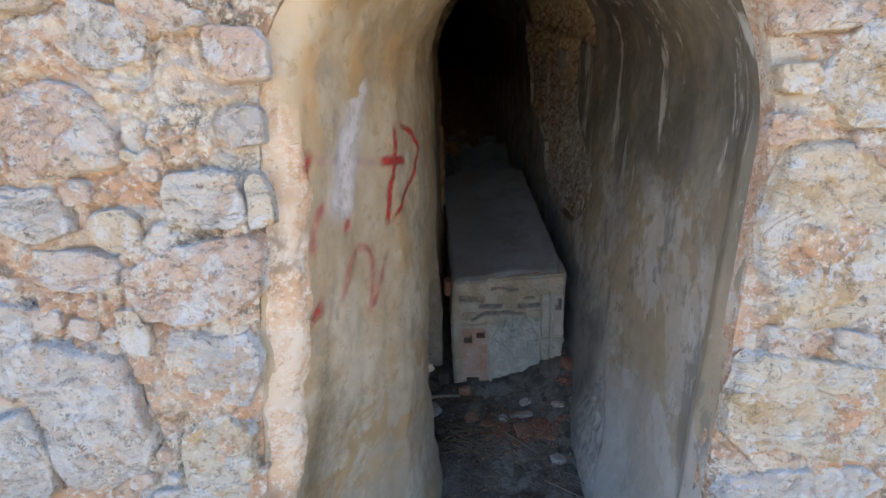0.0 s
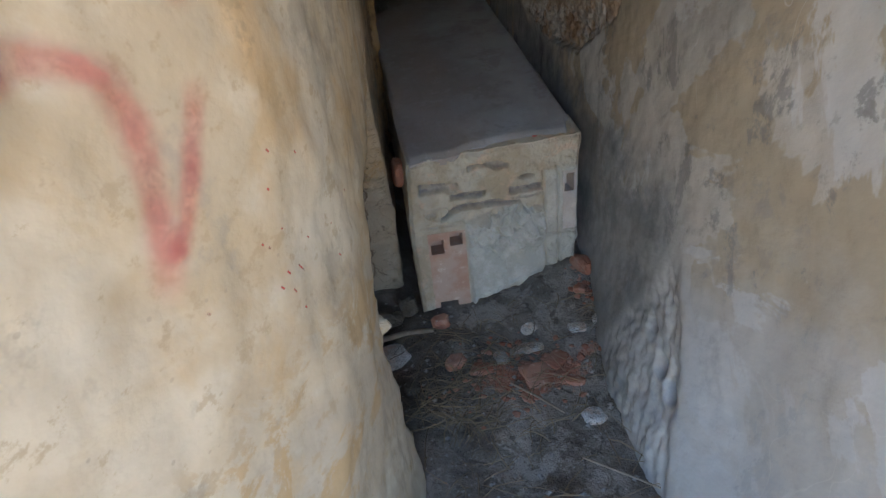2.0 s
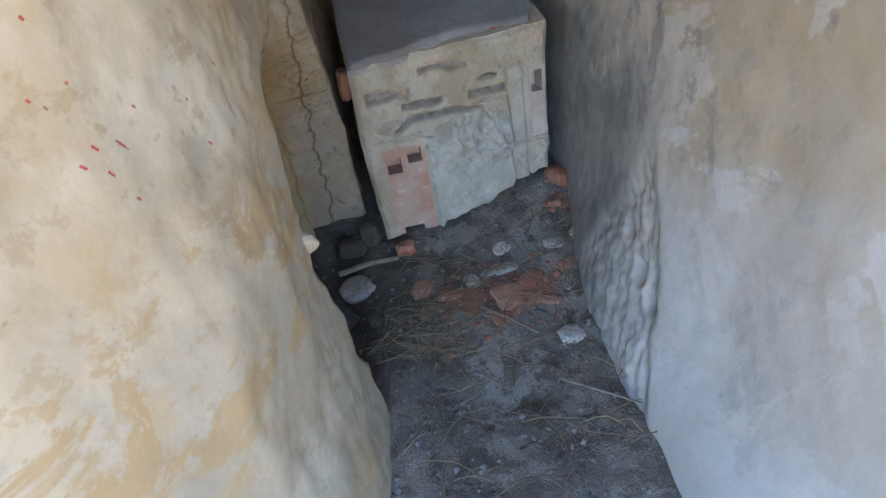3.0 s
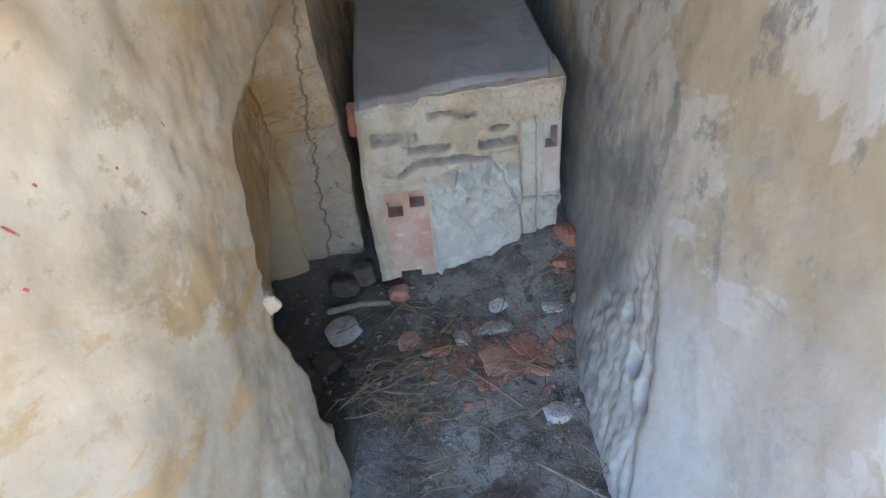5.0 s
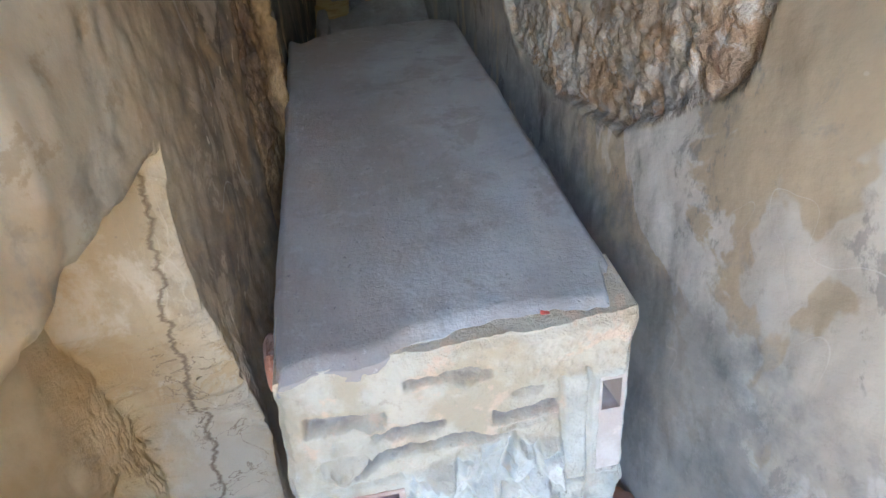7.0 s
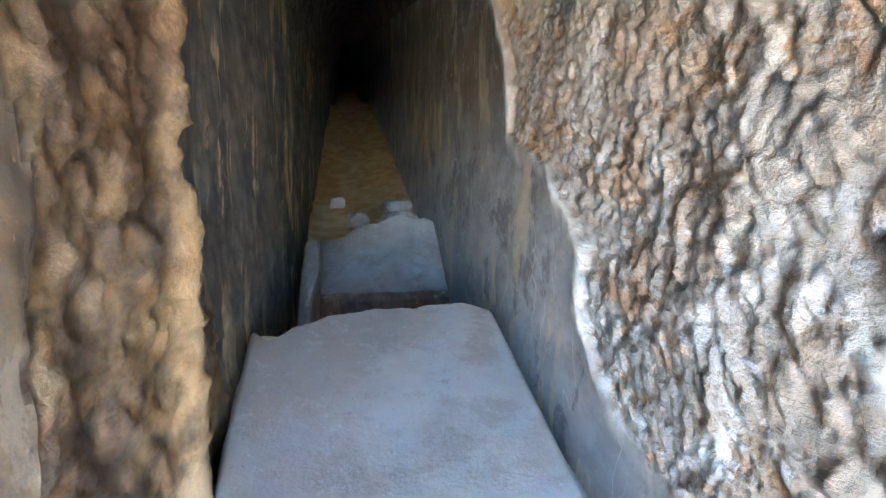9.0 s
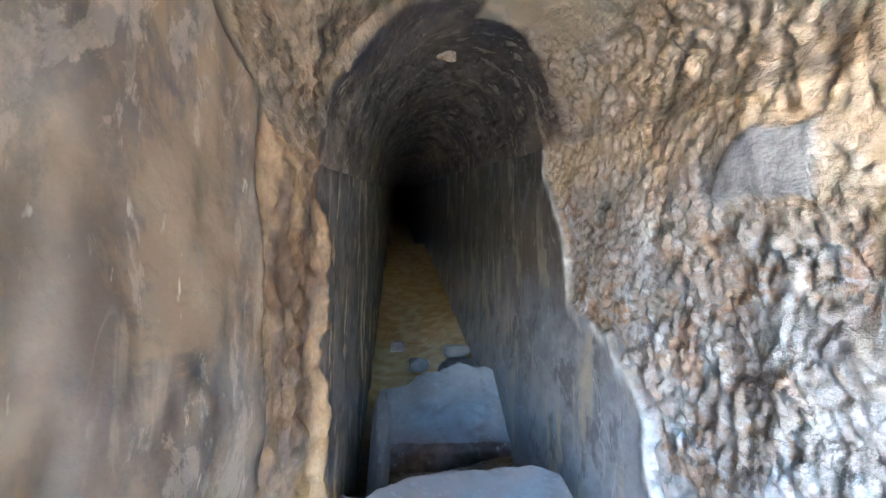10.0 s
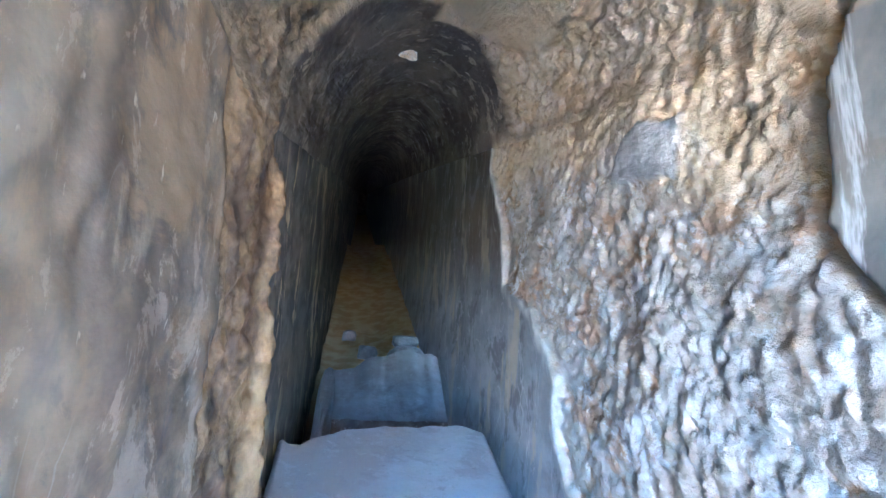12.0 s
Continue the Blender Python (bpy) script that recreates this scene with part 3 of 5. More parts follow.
STONES = [
    stone_mat("rosy_cream_stone", (0.78, 0.58, 0.45), (0.82, 0.70, 0.58), (0.70, 0.47, 0.32)),
    stone_mat("blue_grey_stone", (0.70, 0.63, 0.55), (0.80, 0.73, 0.64), (0.76, 0.58, 0.43)),
    stone_mat("ochre_stone", (0.78, 0.62, 0.43), (0.82, 0.72, 0.56), (0.68, 0.47, 0.25)),
    stone_mat("dark_grey_stone", (0.30, 0.285, 0.265), (0.39, 0.37, 0.345), (0.34, 0.28, 0.22)),
]
DIRT, EARTH, CEMENT, CREAM, STRAW = dirt_mat(), earth_mat(), cement_mat(), cream_mat(), straw_mat()
CLAY_PALE = clay_mat("pale_fired_clay", (0.41, 0.24, 0.17), (0.45, 0.32, 0.245))
CLAY_LIMED = clay_mat("limed_clay", (0.44, 0.36, 0.30), (0.52, 0.46, 0.40))
CLAY_RED = clay_mat("red_fired_clay", (0.34, 0.14, 0.085), (0.41, 0.22, 0.15))
WOOD = clay_mat("weathered_wood", (0.22, 0.17, 0.12), (0.32, 0.26, 0.19))
RED_PAINT = paint_mat("red_spray_paint", (0.50, 0.035, 0.03), 0.95, 60)
RED_FADED = paint_mat("faded_red_spray_paint", (0.58, 0.13, 0.11), 0.5, 30)
WHITE_WASH = paint_mat("thin_white_wash", (0.78, 0.74, 0.74), 0.85, 12)
RED_DOT = paint_mat("red_spray_dot", (0.54, 0.07, 0.06), 0.8, 40, 0.0)
PINK_WASH = paint_mat("thin_pink_wash", (0.66, 0.42, 0.40), 0.4, 14)


# ---- plan of the flue: a narrow vaulted passage that climbs away from its mouth ----
MOUTH, END = 1.12, 40.0


def floor_z(y):
    return np.interp(y, [1.0, 2.0, 2.45, 2.8, 4.4, 5.4, 7.0, 10.4, 12.0, 12.6, 40.0], [0.0, 0.01, 0.08, 0.20, 0.62, 0.90, 1.45, 2.38, 2.78, 2.5, 9.0])


def spring_z(y):
    return 2.19 + 0.236 * (y - 4.4)


def spring_left(y):
    """The vault springs lower from the left wall once past the plastered mouth."""
    return spring_z(y) - 0.14 * smooth(2.9, 3.4, np.asarray(y, float))


def left_x(y, z):
    x = np.interp(y, [1.12, 1.47, 1.66, 1.85, 2.08, 2.2, 2.7, 3.3, 4.1, 6.8, 14.0], [-0.285, -0.185, -0.10, -0.055, -0.025, -0.006, 0.01, 0.035, 0.03, 0.05, 0.06])
    x = x + 0.09 * (z - 1.1) * np.clip((1.7 - y) / 0.5, 0, 1)
    return x + 0.035 * smooth(0.3, 0.0, z - floor_z(y)) * (y < 2.1)


def right_x(y, z):
    x = np.interp(y, [1.12, 1.20, 1.32, 1.78, 2.2, 3.03, 3.5, 4.4, 6.8, 14.0], [0.57, 0.575, 0.635, 0.69, 0.70, 0.745, 0.785, 0.775, 0.725, 0.71])
    x = x + np.interp(y, [1.1, 2.2, 3.4], [0.08, 0.08, 0.0]) * (z - 1.0)
    return x - 0.06 * smooth(0.34, 0.0, z - floor_z(y)) * smooth(2.7, 2.2, y)


BARE_RIGHT = [(4.60, 2.6), (4.58, 2.16), (4.39, 1.85), (4.35, 1.63), (4.05, 1.52), (3.83, 1.34), (3.86, 1.2), (3.75, 1.08), (3.45, 0.97),
              (2.95, 0.93), (2.74, 1.0), (2.6, 1.06), (2.55, 1.2), (2.85, 1.42), (3.0, 1.6), (2.97, 1.9), (2.8, 2.6)]
BARE_LEFT = [(3.10, 2.6), (3.16, 1.93), (3.20, 1.75), (3.25, 1.6), (3.26, 1.4), (3.24, 1.1), (3.2, 0.5), (3.9, 0.6), (3.82, 1.2), (3.66, 1.4),
             (3.58, 1.53), (3.66, 1.69), (3.55, 1.83), (3.5, 2.0), (3.9, 2.6)]


def rubble(a, b, seed):
    """Relief of bare rubble core, 0 (deep) to 1 (proud): angular lumps with clefts."""
    wa = a + 0.04 * fbm(a, b, a * 0, 9, 3, seed)
    wb = b + 0.05 * fbm(a, b, a * 0 + 5, 9, 3, seed + 1)
    f1, f2, own = cells(wa * 7.5, wb * 5.5, seed)
    big = smooth(0.0, 0.10, f2 - f1) * (0.25 + 0.75 * own) - 0.35 * f1
    g1, g2, gown = cells(wa * 24, wb * 15, seed + 7)
    small = smooth(0.0, 0.15, g2 - g1) * (0.2 + 0.8 * gown) - 0.3 * g1
    h1, h2, hown = cells(wa * 52, wb * 40, seed + 17)
    grain = smooth(0.0, 0.25, h2 - h1) * (0.3 + 0.7 * hown)
    fine = fbm(a, b, a * 0 + 1, 45, 4, seed + 23, 0.62)
    # flakes: a stepped crust with ragged ledges
    level = 4.5 * fbm(a, b, a * 0 + 3, 6.5, 6, seed + 5, 0.62)
    whole = np.floor(level)
    steps = (whole + smooth(0.0, 0.4, level - whole)) / 4.5
    return 0.5 + 0.62 * steps + 0.10 * big + 0.09 * small + 0.08 * grain + 0.14 * fine


NICHE = [(2.02, -0.3), (2.06, 0.3), (1.98, 0.55), (2.02, 0.70), (2.05, 0.84), (2.10, 0.875), (2.35, 0.955), (2.72, 1.04), (2.69, 0.9),
         (2.70, 0.78), (2.75, 0.58), (2.77, 0.3), (2.78, -0.3)]
CAVITY = [(2.35, -0.3), (2.35, 0.12), (2.45, 0.30), (2.60, 0.50), (2.69, 0.56), (2.72, 0.4), (2.75, -0.3)]


def left_surface(y, z):
    """x of the left wall's face, and how bare of plaster it is."""
    zero = y * 0
    x = left_x(y, z) + 0.007 * fbm(y, z, zero, 3.5, 4, 11) + 0.009 * fbm(y, z, zero, 8, 4, 14) + 0.004 * fbm(y, z, zero, 22, 3, 15)
    rag = 0.012 * fbm(y, z, zero, 16, 4, 21)
    bare = smooth(-0.006, 0.006, inside(y, z, BARE_LEFT) + 2.0 * rag)
    folds = fbm(y * 1.8, z * 0.8, zero, 4, 5, 31)
    rock = -0.018 + 0.036 * lumps(y, z, 41) + 0.014 * folds
    rib = np.exp(-((y - 3.60 - 0.05 * fbm(zero, z, zero, 3, 3, 51)) / 0.035) ** 2) * 0.03
    x = x + bare * (rock + rib)
    # rubble wraps the outer corner before the plaster begins
    lip = smooth(0.008, -0.008, y - 1.205 + 0.10 * np.clip(1.1 - z, 0, 0.4) + 0.5 * np.clip(z - 1.36, 0, 0.3) - 3.0 * rag)
    x = x + lip * (0.030 * rubble(y * 1.5, z * 1.5, 131) - 0.013) - 0.05 * smooth(1.17, 1.11, y) ** 2
    near_hole = smooth(0.10, 0.0, np.abs(y - 2.74)) * smooth(0.85, 0.65, z)
    x = x + near_hole * 0.030 * (rubble(y * 1.6, z * 1.2, 133) - 0.4)
    crumble = 0.030 * (rubble(y * 0.8, z * 1.6, 135) - 0.5) * smooth(2.5, 2.62, y) * smooth(1.0, 0.75, z)
    hole = smooth(-0.008, 0.012, inside(y, z, NICHE) + (1.0 + 1.4 * smooth(2.3, 2.1, y) * smooth(0.9, 0.75, z)) * rag + crumble)
    x = x - hole * (0.19 + 0.012 * fbm(y, z, zero, 7, 4, 61))
    x = x - 0.30 * smooth(-0.005, 0.015, inside(y, z, CAVITY) + 1.3 * rag)
    # the far side of the hole faces the mouth
    seat = np.clip(4 * hole * (1 - hole), 0, 1) ** 0.5 * smooth(2.5, 2.6, y)
    dy = -0.022 * seat * fbm(x, z, zero, 6, 3, 64)
    jamb = hole * smooth(2.60, 2.66, y) + near_hole * 0.5
    return x, bare, hole, lip, jamb, dy, seat


SLATE = [(3.55, 1.80), (3.31, 1.755), (3.29, 1.86), (3.40, 1.90), (3.48, 1.88)]


def lumps(a, b, seed):
    """Bare wall core: warped knobbly lumps of several sizes, each face tilted its own way, with clefts between; about 0 to 1."""
    zero = a * 0
    wa = a + 0.03 * fbm(a, b, zero, 9, 4, seed)
    wb = b + 0.03 * fbm(a, b, zero + 4, 9, 4, seed + 1)
    f1, f2, own = cells(wa * 4.6, wb * 8.5, seed + 2)
    g1, g2, gown = cells(wa * 11 + 3, wb * 19, seed + 5)
    h1, h2, hown = cells(wa * 28, wb * 44, seed + 8)
    big = own * (1 - 0.7 * f1) * smooth(0.0, 0.16, f2 - f1)
    mid = gown * (1 - 0.6 * g1) * smooth(0.0, 0.2, g2 - g1)
    tiny = hown * smooth(0.0, 0.3, h2 - h1)
    crust = fbm(a * 0.7, b * 1.2, zero + 2, 4.5, 6, seed + 11, 0.58)
    fine = fbm(a, b, zero + 6, 38, 4, seed + 12, 0.6)
    level = 4.0 * crust
    whole = np.floor(level)
    steps = (whole + smooth(0.0, 0.22, level - whole)) / 4.0
    return 0.28 + 0.18 * big + 0.15 * mid + 0.15 * tiny + 0.40 * steps + 0.26 * fine


def right_surface(y, z):
    zero = y * 0
    x = right_x(y, z) + 0.007 * fbm(y, z, zero, 3.5, 4, 12) + 0.003 * fbm(y, z, zero, 20, 3, 16)
    rag = 0.03 * fbm(y, z, zero, 9, 5, 22)
    bare = smooth(-0.006, 0.006, inside(y, z, BARE_RIGHT) + rag)
    broad = fbm(y, z, zero, 2.6, 3, 44)
    reach = inside(y, z, BARE_RIGHT)
    slate = smooth(-0.006, 0.006, inside(y, z, SLATE) + 0.9 * rag)
    high = lumps(y, z, 42)
    cleft = np.exp(-((reach + rag - 0.014) / 0.013) ** 2) * smooth(3.2, 3.05, y) * smooth(1.45, 1.6, z)
    x = x + bare * (0.030 - 0.036 * high * (1 - slate) - slate * (0.030 + 0.06 * (z - 1.84)) - 0.026 * broad + 0.06 * cleft)
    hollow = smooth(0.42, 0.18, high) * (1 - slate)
    rim = smooth(-0.055, -0.012, reach + rag) * (1 - bare) * smooth(3.3, 3.6, y)
    x = x - 0.006 * rim
    # a crumbling break low in the plaster
    drop = 0.56 - z + 0.05 * rubble(y * 2.0, z * 2.0, 47)
    broken = smooth(0.0, 0.05, y - 2.06 + 0.36 * drop + 1.6 * rag) * smooth(0.0, 0.07, 2.10 + 0.60 * drop - y) * smooth(0.0, 0.12, drop)
    chunks = lumps(y * 1.2, z * 0.7, 49)
    x = x + broken * (0.022 - 0.028 * chunks)
    for hy, hz, r in ((2.06, 0.27, 0.018), (1.99, 0.245, 0.018), (2.14, 0.34, 0.012)):
        x = x + broken * 0.06 * np.exp(-((((y - hy) * 0.7 - 0.5 * (z - hz)) / r) ** 2 + (((z - hz) + 0.5 * (y - hy)) / (1.6 * r)) ** 2) ** 2)
    return x, bare, bare * 0, bare * 0, 0.4 * broken, bare * 0, hollow, slate, rim


def columns(*spans):
    """Stations along a line: (from, to, step) spans end to end."""
    out = []
    for a, b, step in spans:
        out += list(np.linspace(a, b, max(2, int(round((b - a) / step)) + 1))[:-1])
    return np.array(out + [spans[-1][1]])


def bare_attribute(me, values, name="bare"):
    full = np.zeros(len(me.vertices))
    full[: values.size] = values.ravel()
    at = me.attributes.new(name, "FLOAT", "POINT")
    at.data.foreach_set("value", full.astype(np.float32))


def crisp_where(me, values):
    """Broken surfaces keep their facets."""
    full = np.zeros(len(me.vertices))
    full[: values.size] = values.ravel()
    for f in me.polygons:
        if full[f.vertices[0]] > 0.5:
            f.use_smooth = False


def side_wall(name, surface, ys, rows, away, material, label, masks, spring):
    Y = np.repeat(ys[:, None], rows, 1)
    k = np.linspace(0, 1, rows)[None, :]
    zb, zs = floor_z(ys)[:, None] - 0.2, spring(ys)[:, None]
    Z = zb + k * (zs - zb)
    X, bare, hole, lip, jamb, dy, *extras = surface(Y, Z)
    front = np.stack([X, Y + dy, Z], -1)
    back = front.copy()
    back[..., 0] = away
    back[..., 1] = Y
    me = grid_solid(name, front, back, material)
    bare_attribute(me, bare)
    bare_attribute(me, hole, "niche")
    bare_attribute(me, lip, "lip")
    bare_attribute(me, np.clip(jamb, 0, 1), "jamb")
    for extra, values in zip(masks, extras):
        bare_attribute(me, values, extra)
    return tagged(new(name, me), label, "wall", kind="structure")


YS_LEFT = columns((MOUTH, 1.3, 0.005), (1.3, 1.88, 0.0105), (1.88, 2.14, 0.005), (2.14, 2.6, 0.0105), (2.6, 2.67, 0.004), (2.67, 2.80, 0.0008), (2.80, 4.4, 0.0095), (4.4, 7.0, 0.04), (7.0, END, 0.2))
YS_RIGHT = columns((MOUTH, 1.85, 0.0105), (1.85, 2.5, 0.006), (2.5, 4.7, 0.0055), (4.7, 7.0, 0.04), (7.0, END, 0.2))
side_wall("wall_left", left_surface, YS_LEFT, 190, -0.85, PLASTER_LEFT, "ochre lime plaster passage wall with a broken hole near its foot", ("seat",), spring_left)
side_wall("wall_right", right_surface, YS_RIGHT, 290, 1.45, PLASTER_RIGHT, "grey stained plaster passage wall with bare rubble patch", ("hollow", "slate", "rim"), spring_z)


# vault
def vault_rise(y):
    return np.interp(y, [1.12, 1.9, 4.4, 14.0], [0.47, 0.34, 0.45, 0.42])


def build_vault():
    ys = columns((MOUTH, 2.6, 0.02), (2.6, 4.6, 0.0075), (4.6, 5.2, 0.02), (5.2, 7.5, 0.04), (7.5, END, 0.2))
    n = 150
    th = np.linspace(0, math.pi, n)[None, :]
    Y = np.repeat(ys[:, None], n, 1)
    zs = spring_z(ys)[:, None] - (spring_z(ys) - spring_left(ys))[:, None] * (1 - np.cos(th)) / 2
    xl, xr = left_x(Y, zs + 0 * Y), right_x(Y, zs + 0 * Y)
    c, a, b = (xl + xr) / 2, (xr - xl) / 2, vault_rise(Y)
    # at the springing the vault takes over the relief of the walls below it
    wl, bl = left_surface(ys, spring_left(ys))[:2]
    wr, br = right_surface(ys, spring_z(ys))[:2]
    shift = np.where(th > math.pi / 2, xl - wl[:, None], wr[:, None] - xr) * np.exp(-np.minimum(th, math.pi - th) / 0.12)
    rise = 1 - np.exp(-np.minimum(th, math.pi - th) / 0.06)
    zero = Y * 0
    arc = th * 0.42
    ring = 3.95 - 0.42 * np.cos(th) * -1 + 0.05 * fbm(arc + zero, Y, zero, 6, 3, 71)
    bare = smooth(0.03, -0.03, Y - ring) * smooth(2.62, 2.72, Y + 0.1 * fbm(arc + zero, Y, zero, 5, 4, 72))
    patch = smooth(0.0, 0.03, inside(Y, arc + zero, [(3.45, 0.30), (3.55, 0.62), (4.1, 0.66), (4.15, 0.38), (3.9, 0.22)]))
    bare = np.maximum(bare * (1 - patch) * rise, np.where(th > math.pi / 2, bl[:, None], br[:, None]) * (1 - rise))
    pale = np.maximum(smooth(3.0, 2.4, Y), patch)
    out = 0.012 * fbm(arc + zero, Y, zero, 5, 4, 73) + 0.006 * fbm(arc + zero, Y * 0.5, zero, 30, 3, 74)
    out = out + bare * (0.040 - 0.062 * lumps(Y, zs + np.minimum(arc, 1.32 - arc), 42)) + 0.010 * smooth(ring - 0.02, ring + 0.02, Y) * -1
    lip = smooth(0.008, -0.008, Y - 1.16 + 0.1 * (math.pi - th) - 0.03 * fbm(arc + zero, Y, zero, 16, 4, 21)) * (th > math.pi / 2)
    out = out - (th > math.pi / 2) * (lip * (0.020 * rubble(Y * 1.5, (zs + arc) * 1.5, 131) - 0.008) - 0.05 * smooth(1.17, 1.11, Y) ** 2)
    out = out * rise
    front = np.stack([c + (a + out + shift) * np.cos(th + zero), Y, zs + (b + out) * np.sin(th + zero)], -1)
    back = np.stack([c + (a + 0.55) * np.cos(th + zero), Y, zs - 0.02 + (b + 0.45) * np.sin(th + zero)], -1)
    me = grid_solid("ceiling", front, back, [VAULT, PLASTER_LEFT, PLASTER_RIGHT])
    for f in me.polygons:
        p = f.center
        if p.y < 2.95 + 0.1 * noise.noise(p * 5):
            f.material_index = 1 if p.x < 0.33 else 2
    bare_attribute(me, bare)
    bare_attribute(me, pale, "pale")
    bare_attribute(me, lip, "lip")
    for extra in ("niche", "jamb", "hollow", "slate", "rim", "seat"):
        bare_attribute(me, pale * 0, extra)
    crisp_where(me, lip)
    tagged(new("ceiling", me), "sooty barrel vault with bare rubble near the mouth", "ceiling", kind="structure")


build_vault()


# floor of the passage
def floor_surface(x, y):
    zero = x * 0
    z = floor_z(y) + 0.022 * fbm(x, y, zero, 3.5, 4, 81) + 0.012 * fbm(x, y, zero, 14, 4, 85)
    f1, f2, own = cells(x * 22 + 0.6 * fbm(x, y, zero, 20, 2, 86), y * 22, 87)
    z = z + 0.010 * own * smooth(0.45, 0.1, f1) * smooth(0.5, 0.8, hash3(np.floor(own * 997), zero, zero, 3))
    z = z + 0.07 * smooth(0.35, 0.75, x) * smooth(1.9, 2.6, y) + 0.05 * smooth(0.10, -0.05, x) * smooth(2.7, 2.9, y)
    z = z - 0.06 * smooth(0.02, -0.12, x) * smooth(1.9, 2.1, y) * smooth(2.8, 2.6, y)
    mound = 0.05 * fbm(x, y, zero, 2.2, 4, 88) * smooth(5.0, 6.0, y)
    return z + mound


def build_floor():
    ys = columns((0.75, 3.0, 0.0125), (3.0, 6.0, 0.03), (6.0, END, 0.1))
    xs = columns((-0.6, -0.35, 0.03), (-0.35, 0.8, 0.0125), (0.8, 0.95, 0.03))
    X, Y = np.meshgrid(xs, ys)
    Z = floor_surface(X, Y)
    # the dirt feathers out into the ground before the mouth
    Z = Z - 0.10 * smooth(1.1, 0.75, Y)
    front = np.stack([X, Y, Z], -1)
    back = front.copy()
    back[..., 2] = Z - 0.25
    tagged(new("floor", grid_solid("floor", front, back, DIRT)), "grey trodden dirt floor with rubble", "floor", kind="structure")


build_floor()


# end of the passage
def build_end():
    X, Z = np.meshgrid(np.linspace(-0.8, 1.4, 30), np.linspace(8.4, 11.6, 40))
    Y = END - 0.15 + 0.05 * fbm(X, Z, X * 0, 4, 4, 91)
    front = np.stack([X, Y, Z], -1)
    back = front.copy()
    back[..., 1] = END + 0.4
    me = grid_solid("wall_end", front, back, VAULT)
    bare_attribute(me, X * 0)
    bare_attribute(me, X * 0, "pale")
    tagged(new("wall_end", me), "sooty wall that closes the far passage", "wall", kind="structure")


build_end()


# rubble front with its arched mouth
def mouth_edge(z, side):
    zs = spring_z(MOUTH)
    b = vault_rise(MOUTH)
    l, r = left_x(MOUTH, zs), right_x(MOUTH, zs)
    c, a = (l + r) / 2, (r - l) / 2
    reach = np.sqrt(np.clip(1 - ((z - zs) / b) ** 2, 0, 1)) * a
    c = c - 0.042 * (side < 0) * smooth(zs + b, zs + 0.2, z)
    ragged = 0.014 * fbm(z, z * 0, z * 0 + 2, 11, 4, 141)
    c = c + ragged * (side < 0) * (z > zs)
    straight = left_x(MOUTH + 0 * z, z) - 0.042 + ragged if side < 0 else right_x(MOUTH + 0 * z, z)
    return np.where(z < zs, straight, c + side * reach)


# larger stones of the front: across, up, width, height, turn, kind
LEFT_STONES = [
    (-0.51, 1.60, 0.12, 0.10, -12, 1), (-0.315, 1.455, 0.075, 0.065, 6, 1), (-0.39, 1.335, 0.14, 0.10, 4, 1), (-0.42, 1.19, 0.235, 0.145, 3, 0),
    (-0.41, 1.02, 0.165, 0.145, -3, 1), (-0.69, 1.315, 0.12, 0.095, 0, 1), (-0.655, 0.93, 0.19, 0.30, 12, 1), (-0.425, 0.845, 0.135, 0.165, -4, 2),
    (-0.64, 1.215, 0.17, 0.075, -4, 0), (-0.785, 1.08, 0.11, 0.20, 6, 1), (-0.62, 1.46, 0.17, 0.16, 10, 0), (-0.545, 1.285, 0.08, 0.075, 0, 2),
    (-0.31, 1.57, 0.10, 0.085, 0, 0), (-0.42, 1.66, 0.14, 0.12, 4, 0), (-0.545, 1.10, 0.055, 0.09, 8, 2), (-0.80, 0.84, 0.12, 0.22, 0, 1),
    (-0.50, 0.72, 0.24, 0.10, 2, 1), (-0.80, 1.50, 0.16, 0.16, -8, 2), (-0.70, 1.70, 0.2, 0.12, 3, 1), (-0.295, 1.33, 0.045, 0.09, 0, 2),
]
RIGHT_STONES = [
    (0.715, 1.225, 0.27, 0.335, 3, 2), (0.75, 0.90, 0.36, 0.20, -9, 2), (0.74, 1.51, 0.17, 0.17, -14, 2),
    (0.66, 1.625, 0.20, 0.08, 4, 0), (0.72, 0.725, 0.32, 0.09, 2, 1), (0.60, 0.88, 0.10, 0.13, 6, 2), (1.0, 1.15, 0.26, 0.30, 20, 1),
    (0.60, 1.43, 0.065, 0.05, 10, 0), (0.615, 1.51, 0.07, 0.05, 0, 2), (1.05, 0.80, 0.26, 0.24, 0, 0), (0.66, 1.04, 0.09, 0.06, -12, 0), (0.80, 1.02, 0.14, 0.055, -22, 1),
]


